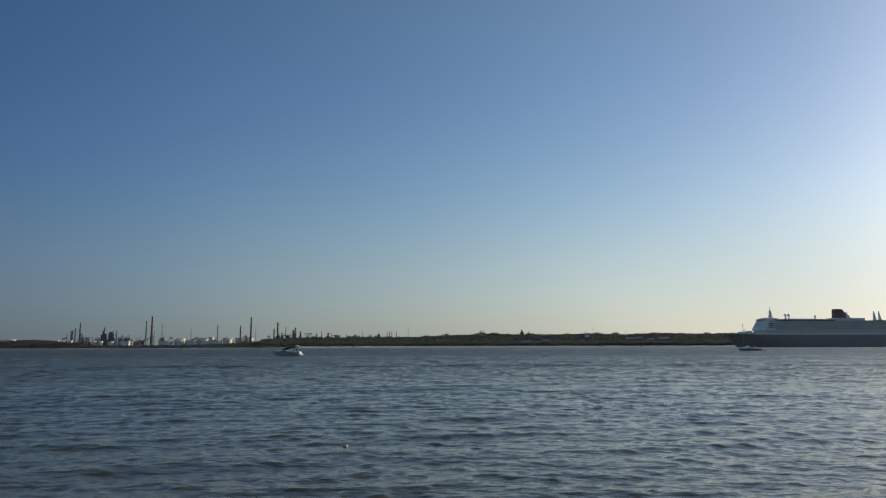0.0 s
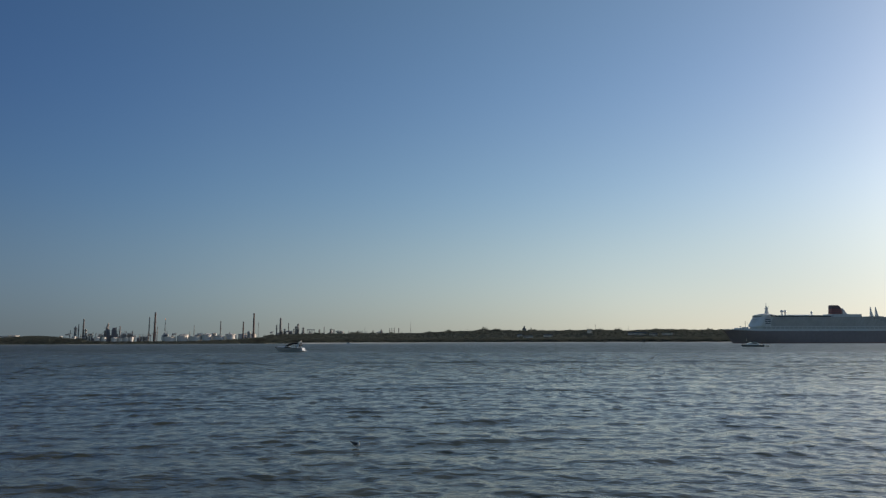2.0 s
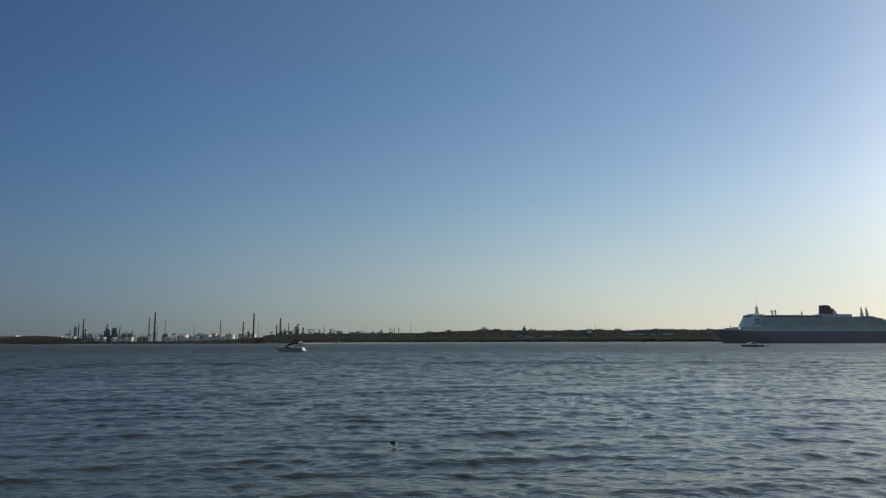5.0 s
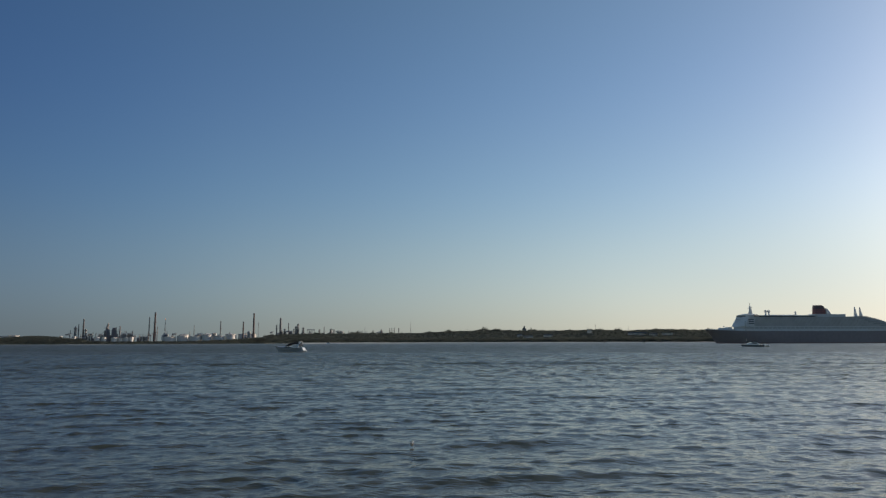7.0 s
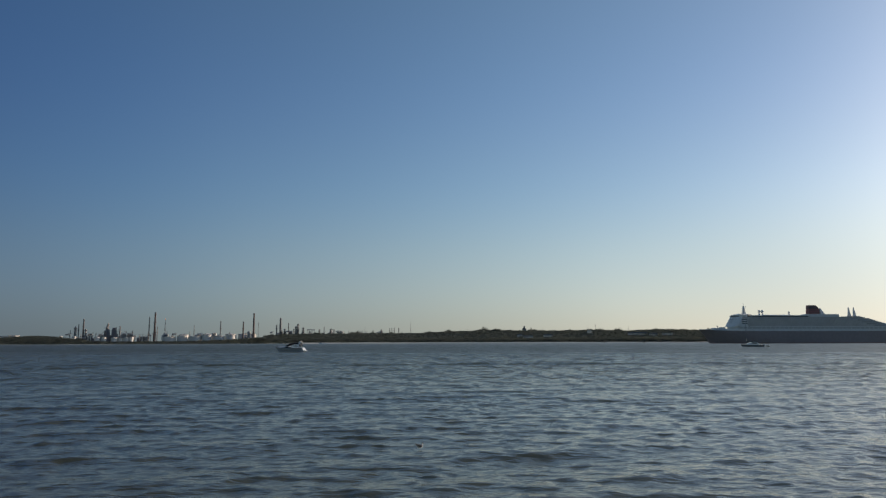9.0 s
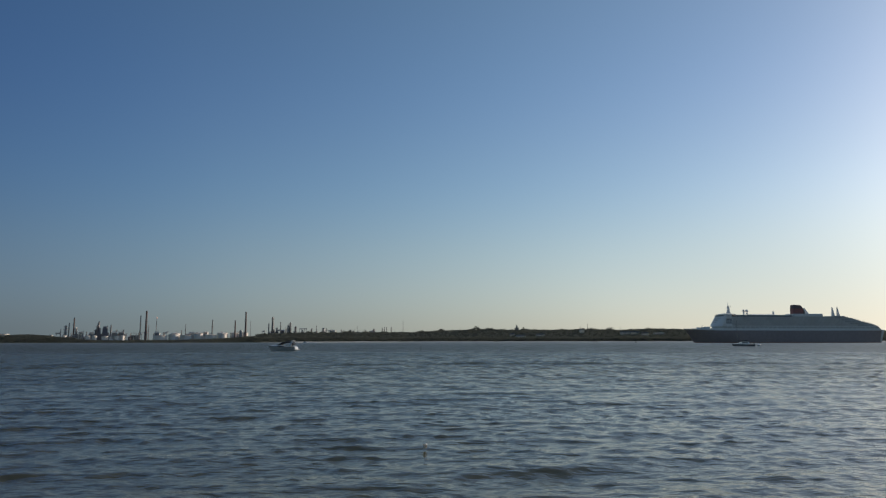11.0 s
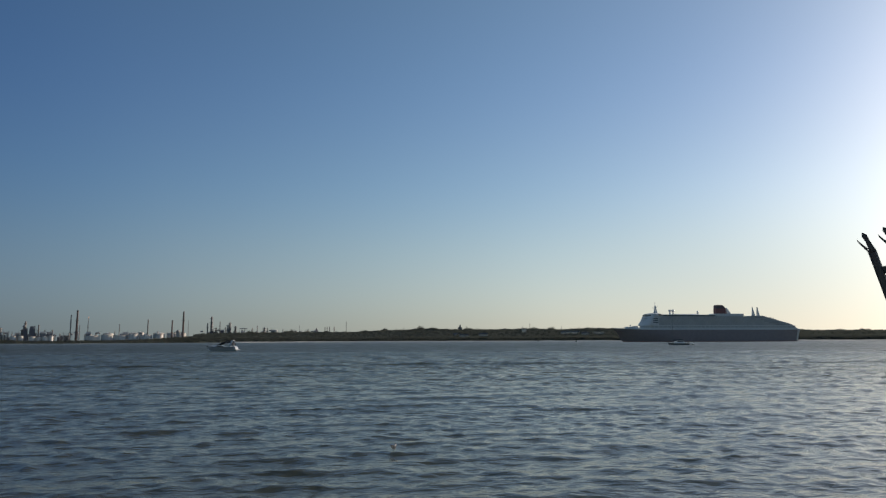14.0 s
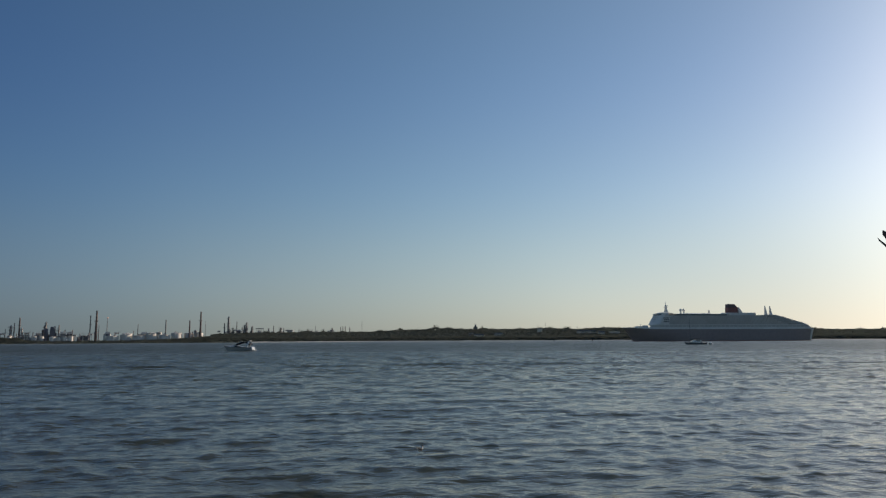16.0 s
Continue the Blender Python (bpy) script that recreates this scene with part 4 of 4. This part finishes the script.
    # two raked after masts
    for s in (255.0, 264.0):
        part("after_mast", Form().loft([[(-s + 1.6, -1.2, 41.8), (-s + 1.6, 1.2, 41.8), (-s - 4.2, 1.2, 41.8), (-s - 4.2, -1.2, 41.8)],
                                        [(-s + 1.0, -0.8, 48), (-s + 1.0, 0.8, 48), (-s - 2.6, 0.8, 48), (-s - 2.6, -0.8, 48)],
                                        [(-s + 0.4, -0.3, 57.2), (-s + 0.4, 0.3, 57.2), (-s - 0.6, 0.3, 57.2), (-s - 0.6, -0.3, 57.2)]]), SHIP_WHITE, t)
    # white quarter pieces added at the stern to bring out its sunlit edge
    for sd in (-1, 1):
        part("sunlit_stern_quarter", Form().loft([[(-324.0 - k * (0.22 * z) + 2.6 * math.cos(a) * -1, sd * (14.3 + 0.14 * z + 2.6 * math.sin(a)), z) for a in [i * math.pi / 4 for i in range(8)]] for z, k in ((1.0, 1), (10.0, 1), (20.4, 1))]), SHIP_WHITE, t, "white rounded stern quarter added for the sunlit hull edge")
    part("flag_staff", Form().tube((-327, 0, 21), (-330, 0, 27), 0.2), SHIP_WHITE, t)
    t.scale = (0.99, 0.99, 1.02)
    return t


liner = ocean_liner()

# ---------- moored boats ----------


def boat_hull(form, length, beam, free_bow, free_stern, rake, draft=0.4, n=12, stern_w=0.8):
    """Hull with a raked stem; bow at -x, waterline at z = 0."""
    rings = []
    for i in range(n + 1):
        u = i / n
        w = beam / 2 * (1 - (1 - min(1, u / 0.5)) ** 2.2) * (1 - (1 - stern_w) * max(0, (u - 0.6) / 0.4) ** 2)
        top = free_bow + (free_stern - free_bow) * u ** 0.8
        half = []
        for q in (0.0, 0.3, 0.65, 1.0):
            z = -draft + (top + draft) * q
            x0 = -length / 2 + rake * (1 - q) ** 1.2
            half.append((x0 + (length / 2 - x0) * u, max(0.03, w * (0.35 + 0.65 * q ** 0.6) * (0.7 + 0.3 * q)), z))
        rings.append(half + [(x, -y, z) for x, y, z in reversed(half)])
    return form.loft(rings)


def motor_cruiser():
    t = thing("motor_cruiser", "white motor cruiser with dark canvas canopy at its mooring", "boat", "moored boats")
    part("hull", boat_hull(Form(), 9.6, 3.2, 1.5, 0.95, 1.5), GEL_WHITE, t, "white gelcoat hull")
    part("rubbing_strake", Form().tube((-4.6, -0.2, 1.45), (-1.6, -1.5, 1.28), 0.05).tube((-1.6, -1.5, 1.28), (4.7, -1.45, 1.05), 0.05), CANVAS_NAVY, t, "dark rubber rubbing strake")
    part("foredeck", Form().loft([[(-4.4, 0.1, 1.5), (-4.4, -0.1, 1.5), (-4.3, 0, 1.6)], [(-2.6, 1.2, 1.42), (-2.6, -1.2, 1.42), (-2.6, 0, 1.75)], [(-0.6, 1.35, 1.3), (-0.6, -1.35, 1.3), (-0.6, 0, 1.85)]]), GEL_WHITE, t)
    part("cabin_side", Form().prism([(-2.2, 1.2), (4.4, 0.8), (4.4, 1.15), (0.8, 1.45), (-0.6, 1.75)], -1.35, 1.35), GEL_WHITE, t)
    part("side_window", Form().prism([(-1.4, 1.3), (1.2, 1.2), (0.9, 1.38), (-0.6, 1.55)], -1.38, 1.38), GLASS, t)
    part("windscreen", Form().loft([[(-0.9, -1.2, 1.95), (-0.9, 1.2, 1.95), (-0.8, 1.2, 1.95), (-0.8, -1.2, 1.95)], [(0.5, -1.0, 2.65), (0.5, 1.0, 2.65), (0.6, 1.0, 2.65), (0.6, -1.0, 2.65)]]), GLASS, t)
    part("canopy", Form().prism([(-1.3, 1.75), (0.4, 2.55), (1.6, 2.95), (3.0, 2.85), (4.2, 2.0), (3.7, 1.9), (2.9, 2.4), (1.9, 2.6), (0.8, 2.3), (-0.4, 1.8)], -1.25, 1.25), CANVAS_NAVY, t, "dark navy canvas canopy")
    arch = part("radar_arch", Form().loft([[(2.6, -1.45, 1.3), (3.3, -1.45, 1.3), (3.3, -1.3, 1.3), (2.6, -1.3, 1.3)], [(3.4, -1.15, 3.1), (3.9, -1.15, 3.1), (3.9, -1.0, 3.1), (3.4, -1.0, 3.1)]])
                .loft([[(2.6, 1.3, 1.3), (3.3, 1.3, 1.3), (3.3, 1.45, 1.3), (2.6, 1.45, 1.3)], [(3.4, 1.0, 3.1), (3.9, 1.0, 3.1), (3.9, 1.15, 3.1), (3.4, 1.15, 3.1)]])
                .box(3.4, 3.9, -1.15, 1.15, 3.05, 3.2), GEL_WHITE, t)
    part("aerial", Form().tube((3.7, 0.6, 3.2), (3.9, 0.6, 4.0), 0.03), ALLOY, arch)
    part("radome", Form().ball((3.6, 0, 3.25), 0.2, 0.2, 0.1), GEL_WHITE, arch)
    part("transom", Form().prism([(4.3, 0.2), (4.85, 0.2), (4.85, 0.9), (4.5, 1.35), (4.2, 1.35)], -1.3, 1.3), GEL_WHITE, t)
    part("bathing_platform", Form().box(4.7, 5.5, -1.3, 1.3, 0.25, 0.42), GEL_WHITE, t)
    for k in range(5):
        x = -4.3 + k * 0.75
        y = -0.25 - 0.28 * k
        part("stanchion", Form().tube((x, y, 1.5), (x, y, 2.1), 0.02, n=6).tube((x, -y, 1.5), (x, -y, 2.1), 0.02, n=6), ALLOY, t)
    part("bow_rail", Form().tube((-4.5, 0, 2.12), (-1.3, -1.37, 2.1), 0.02, n=6).tube((-4.5, 0, 2.12), (-1.3, 1.37, 2.1), 0.02, n=6), ALLOY, t)
    t.matrix_basis = pose(-48.3, 222.5, 0.05, 0, 0, -8)
    return t


def sailing_yacht():
    t = thing("sailing_yacht", "dark-hulled sailing yacht with white coachroof and bare mast", "boat", "moored boats")
    part("hull", boat_hull(Form(), 11.6, 3.6, 1.25, 1.0, 1.3, 0.5), YACHT_NAVY, t, "dark blue hull")
    part("deck", Form().loft([[(-5.2, 0.2, 1.2), (-5.2, -0.2, 1.2), (-5.2, 0, 1.28)], [(-1.5, 1.6, 1.1), (-1.5, -1.6, 1.1), (-1.5, 0, 1.25)], [(5.6, 1.4, 1.0), (5.6, -1.4, 1.0), (5.6, 0, 1.1)]]), DECK_WOOD, t)
    part("coachroof", Form().prism([(-3.4, 1.1), (3.4, 1.0), (3.0, 1.75), (2.4, 2.3), (-0.6, 2.4), (-2.4, 1.7)], -1.15, 1.15), GEL_BRIGHT, t, "white coachroof and wheelhouse")
    part("wheelhouse_window", Form().prism([(-0.8, 1.75), (2.3, 1.7), (2.2, 2.15), (-0.4, 2.2)], -1.18, 1.18), GLASS, t)
    mast = part("mast", Form().tube((-2.7, 0, 1.2), (-2.7, 0, 13.2), 0.08, 0.06), ALLOY, t, "bare alloy mast")
    part("spreader", Form().box(-2.75, -2.65, -0.9, 0.9, 7.6, 7.66), ALLOY, mast)
    part("boom", Form().tube((-2.6, 0, 2.7), (2.4, 0, 2.9), 0.14), CANVAS_NAVY, t, "boom with furled sail under navy cover")
    part("forestay", Form().tube((-5.6, 0, 1.3), (-2.7, 0, 13.0), 0.02, n=5), ALLOY, t)
    part("backstay", Form().tube((5.6, 0, 1.1), (-2.7, 0, 13.1), 0.02, n=5), ALLOY, t)
    for sd in (-1, 1):
        part("shroud", Form().tube((-2.6, sd * 1.6, 1.1), (-2.7, sd * 0.9, 7.6), 0.02, n=5).tube((-2.7, sd * 0.9, 7.6), (-2.7, 0, 12.5), 0.02, n=5), ALLOY, t)
    part("pushpit", Form().tube((5.6, -1.3, 1.0), (5.6, -1.3, 1.8), 0.03).tube((5.6, 1.3, 1.0), (5.6, 1.3, 1.8), 0.03).tube((5.6, -1.3, 1.8), (5.6, 1.3, 1.8), 0.03), ALLOY, t)
    part("outboard", Form().box(5.5, 5.9, -0.3, 0.3, 0.6, 1.5, 0.2), GEL_WHITE, t)
    t.matrix_basis = pose(165.5, 371.5, 0.0, 0, 0, -14) @ Matrix.Diagonal((1.0, 1.0, 1.08, 1))
    return t


cruiser = motor_cruiser()
yacht = sailing_yacht()


def tender():
    t = thing("tender", "small white inflatable dinghy in bright sun beside the yacht", "dinghy")
    part("hull", boat_hull(Form(), 2.6, 1.3, 0.45, 0.4, 0.45, 0.1, 8), GEL_BRIGHT, t)
    part("thwart", Form().box(-0.1, 0.25, -0.5, 0.5, 0.5, 0.56), DECK_WOOD, t)
    for sd in (-1, 1):
        part("side_tube", Form().tube((-1.25, sd * 0.12, 0.62), (-0.55, sd * 0.6, 0.52), 0.24).tube((-0.55, sd * 0.6, 0.52), (1.45, sd * 0.66, 0.48), 0.25).ball((1.45, sd * 0.66, 0.48), 0.3, 0.25, 0.25), GEL_BRIGHT, t)
    part("outboard", Form().box(1.3, 1.6, -0.16, 0.16, 0.3, 1.15, 0.2), GEL_BRIGHT, t)
    t.matrix_basis = pose(173.0, 369.7, 0, 0, 0, 70) @ Matrix.Scale(1.25, 4)


tender()


def channel_buoy(b, d):
    x, y = spot(b, d)
    t = thing("channel_buoy", "dark steel channel buoy with a lattice top", "buoy", "channel buoys", pose(x, y, -0.2) @ Matrix.Scale(1.4, 4))
    part("float", Form().turned([(0.8, -0.5), (1.3, 0), (1.3, 0.7), (1.0, 0.95), (0.3, 1.0)], n=14), BUOY_DARK, t)
    for k in range(4):
        a = math.pi / 4 + math.pi / 2 * k
        part("leg", Form().tube((0.85 * math.cos(a), 0.85 * math.sin(a), 0.9), (0.3 * math.cos(a), 0.3 * math.sin(a), 2.9), 0.09, n=6), BUOY_DARK, t)
    part("radar_reflector", Form().turned([(0.2, 1.9), (0.5, 2.2), (0.5, 2.8), (0.2, 3.0)], n=8), BUOY_DARK, t)
    part("lantern", Form().turned([(0.22, 3.0), (0.22, 3.3), (0.08, 3.45)], n=10), GEL_WHITE, t)


channel_buoy(16.15, 1330)
channel_buoy(13.1, 1620)


def speedboat():
    t = thing("speedboat", "small white motor boat under way with a low wake", "boat")
    part("hull", boat_hull(Form(), 8.5, 2.7, 1.5, 1.1, 1.6), GEL_WHITE, t)
    part("cabin", Form().prism([(-1.8, 1.3), (2.0, 1.1), (1.8, 2.5), (-0.6, 2.6)], -1.0, 1.0), GEL_WHITE, t)
    part("window", Form().prism([(-1.1, 1.9), (1.6, 1.8), (1.6, 2.3), (-0.6, 2.35)], -1.03, 1.03), GLASS, t)
    wk = Form()
    for k in range(26):
        x = -2.0 + k * 1.1
        for sd in (-1, 1):
            wk.ball((x, sd * (1.0 + 0.16 * k), 0.05), 1.1, 0.7, 1.0 * (1 - k / 30), 8, 4, 0.0)
    part("wake", wk, FOAM, t, "white foam of the wake")
    t.scale = (1.25, 1.25, 1.25)
    return t


runabout = speedboat()

# ---------- gull ----------


def gull():
    t = thing("gull", "small black-headed gull with grey wings afloat on choppy water", "gull")
    b = []
    for x, w, z0, z1 in ((-0.15, 0.015, 0.07, 0.10), (-0.10, 0.045, 0.01, 0.11), (-0.03, 0.068, -0.03, 0.125), (0.05, 0.066, -0.03, 0.12), (0.11, 0.045, 0.0, 0.12), (0.14, 0.02, 0.04, 0.11)):
        c, r = (z0 + z1) / 2, (z1 - z0) / 2
        b.append([(x, w * math.cos(2 * math.pi * i / 12), c + r * math.sin(2 * math.pi * i / 12)) for i in range(12)])
    part("body", Form().loft(b), FEATHER_WHITE, t, "white breast and flanks")
    part("neck", Form().tube((0.10, 0, 0.09), (0.13, 0, 0.155), 0.042, 0.034, 10), FEATHER_WHITE, t)
    head = part("head", Form().ball((0.142, 0, 0.168), 0.036, 0.031, 0.030), HOOD, t, "dark brown hooded head")
    part("bill", Form().tube((0.172, 0, 0.164), (0.21, 0, 0.156), 0.008, 0.003), BILL, head)
    part("ear_spot", Form().ball((0.13, 0, 0.174), 0.008, 0.0325, 0.008, 8, 5), FEATHER_BLACK, head)
    for sd in (-1, 1):
        w = part("wing", Form().loft([[(0.07, sd * 0.045, 0.118), (0.07, sd * 0.076, 0.07), (0.07, sd * 0.066, 0.02)], [(-0.04, sd * 0.03, 0.142), (-0.04, sd * 0.080, 0.08), (-0.04, sd * 0.07, 0.015)],
                                      [(-0.15, sd * 0.012, 0.155), (-0.15, sd * 0.045, 0.125), (-0.15, sd * 0.04, 0.075)]]), FEATHER_GREY, t, "folded grey wing")
        part("wing_tip", Form().loft([[(-0.14, sd * 0.018, 0.152), (-0.14, sd * 0.045, 0.125), (-0.14, sd * 0.04, 0.105)], [(-0.27, sd * 0.006, 0.20), (-0.27, sd * 0.018, 0.19), (-0.27, sd * 0.014, 0.18)]]), FEATHER_BLACK, w, "black wing tip")
    part("tail", Form().loft([[(-0.13, -0.03, 0.095), (-0.13, 0.03, 0.095), (-0.13, 0.03, 0.08), (-0.13, -0.03, 0.08)], [(-0.21, -0.04, 0.13), (-0.21, 0.04, 0.13), (-0.21, 0.04, 0.122), (-0.21, -0.04, 0.122)]]), FEATHER_WHITE, t)
    t.scale = (0.68, 0.68, 0.68)
    return t


bird = gull()

# ---------- near shore ----------


def quay():
    f = Form()
    f.box(-300, 300, -120, 5.7, -2.0, 1.4)
    tagged(part("quay", f, CONCRETE, None, "", False), "worn concrete quay behind the water's edge", "quay", kind="structure")


quay()


def palisade_fence():
    """Leaning end of a steel palisade fence with splayed triple points."""
    t = thing("palisade_fence", "leaning galvanised palisade fence with splayed spiked pales", "fence")
    for k in range(9):
        x = 0.142 * k
        pale = part("pale", Form().loft([[(x - 0.029, 0.012, -1.6), (x - 0.016, -0.012, -1.6), (x + 0.016, -0.012, -1.6), (x + 0.029, 0.012, -1.6), (x + 0.025, 0.016, -1.6), (x + 0.014, -0.007, -1.6), (x - 0.014, -0.007, -1.6), (x - 0.025, 0.016, -1.6)],
                                         [(x - 0.029, 0.012, 0), (x - 0.016, -0.012, 0), (x + 0.016, -0.012, 0), (x + 0.029, 0.012, 0), (x + 0.025, 0.016, 0), (x + 0.014, -0.007, 0), (x - 0.014, -0.007, 0), (x - 0.025, 0.016, 0)]]), GALV, t, "", False)
        part("centre_point", Form().loft([[(x - 0.018, -0.012, -0.03), (x + 0.029, -0.012, -0.03), (x + 0.029, -0.006, -0.03), (x - 0.018, -0.006, -0.03)],
                                          [(x - 0.020, -0.012, 0.062), (x + 0.010, -0.012, 0.062), (x + 0.010, -0.006, 0.062), (x - 0.020, -0.006, 0.062)],
                                          [(x - 0.032, -0.014, 0.11), (x + 0.004, -0.014, 0.115), (x + 0.004, -0.004, 0.115), (x - 0.032, -0.004, 0.11)],
                                          [(x - 0.022, -0.010, 0.138), (x - 0.019, -0.010, 0.138), (x - 0.019, -0.008, 0.138), (x - 0.022, -0.008, 0.138)]]), GALV, pale, "", False)
        part("side_point", Form().loft([[(x - 0.029, 0.010, -0.012), (x - 0.018, 0.010, 0.012), (x - 0.018, 0.014, 0.012), (x - 0.029, 0.014, -0.012)],
                                        [(x - 0.066, 0.010, 0.070), (x - 0.056, 0.010, 0.074), (x - 0.056, 0.014, 0.074), (x - 0.066, 0.014, 0.070)],
                                        [(x - 0.070, 0.011, 0.098), (x - 0.067, 0.011, 0.098), (x - 0.067, 0.013, 0.098), (x - 0.070, 0.013, 0.098)]]), GALV, pale, "", False)
        for z in (-0.172, -1.3):
            part("bolt", Form().tube((x, -0.024, z), (x, -0.008, z), 0.011, 0.009), GALV, pale, "", False)
    for z in (-0.172, -1.3):
        part("rail", Form().box(0.0, 1.4, 0.016, 0.022, z - 0.028, z + 0.028).box(0.0, 1.4, 0.022, 0.066, z + 0.020, z + 0.028), GALV, t, "", False)
    part("post", Form().box(0.62, 0.68, 0.03, 0.12, -3.4, 0.0), GALV, t, "", False)
    d = 6.1
    x, y = spot(37.47, d)
    t.matrix_basis = pose(x, y, 3.0 + d * math.tan(radians(6.33)), 0, 0, -36) @ pose(0, 0, 0, 0, -13.5, 0)
    return t


palisade_fence()

# ---------- movement ----------


def motions():
    # the swell runs in towards the shore
    walk(water, [(0.0, pose(0, 0, 0)), (16.0, pose(DRIFT[0] * 16, DRIFT[1] * 16, 0))])
    # the liner steams across at ten knots
    c, s, v = math.cos(radians(5)), math.sin(radians(5)), 5.5
    walk(liner, [(t, pose(379.6 + v * c * (14.5 - t), 1100 + v * s * (14.5 - t), -0.1, 0, 0, 185)) for t in (0.0, 4.0, 8.0, 12.0, 16.0)])
    # the boat under way far off
    walk(runabout, [(t, pose(-195 - 8.9 * t, 1553, 0, 0, 0, 0)) for t in (0.0, 4.0, 8.0, 12.0, 16.0)])
    # the moored boats nod a little
    walk(cruiser, [(t * 1.0, pose(-49.5 + 0.028 * t, 222.5, 0.05 + 0.04 * math.sin(t * 1.9), 0.9 * math.sin(t * 1.7), 0.5 * math.sin(t * 1.3), -8)) for t in range(17)])
    # the gull paddles to and fro and rides the waves
    rows = []
    for t, x, y, turn in [(0, -2.76, 20.3, 50), (0.5, -2.80, 20.38, 65), (1, -2.78, 20.45, 60), (1.5, -2.66, 20.46, 25), (2, -2.53, 20.46, 0), (2.5, -2.32, 20.6, -5), (3, -2.20, 20.55, 0), (3.5, -2.09, 20.55, 5),
                          (4, -1.80, 20.6, 0), (5, -1.45, 20.5, 5), (6.3, -0.99, 20.42, 20), (6.6, -0.95, 20.38, 55), (7, -0.91, 20.33, 80), (7.5, -0.84, 20.35, 85), (8, -0.79, 20.3, 80), (8.5, -0.75, 20.25, 75), (9, -0.67, 20.0, 40),
                          (9.5, -0.60, 19.9, 40), (10.5, -0.42, 19.75, 70), (11.5, -0.21, 19.6, 75), (12, -0.18, 19.52, 75), (12.5, 0.02, 19.5, 55), (13, 0.16, 19.6, 50), (13.5, 0.30, 19.55, 40), (14, 0.42, 19.45, 60), (14.5, 0.45, 19.3, 75),
                          (15, 0.58, 19.25, 80), (15.5, 0.63, 19.25, 70), (16, 0.70, 19.26, 45)]:
        z = wave_height(x - DRIFT[0] * t, y - DRIFT[1] * t)
        rows.append((t, pose(x, y, z + 0.055, 0, 0, turn)))
    walk(bird, rows)


motions()
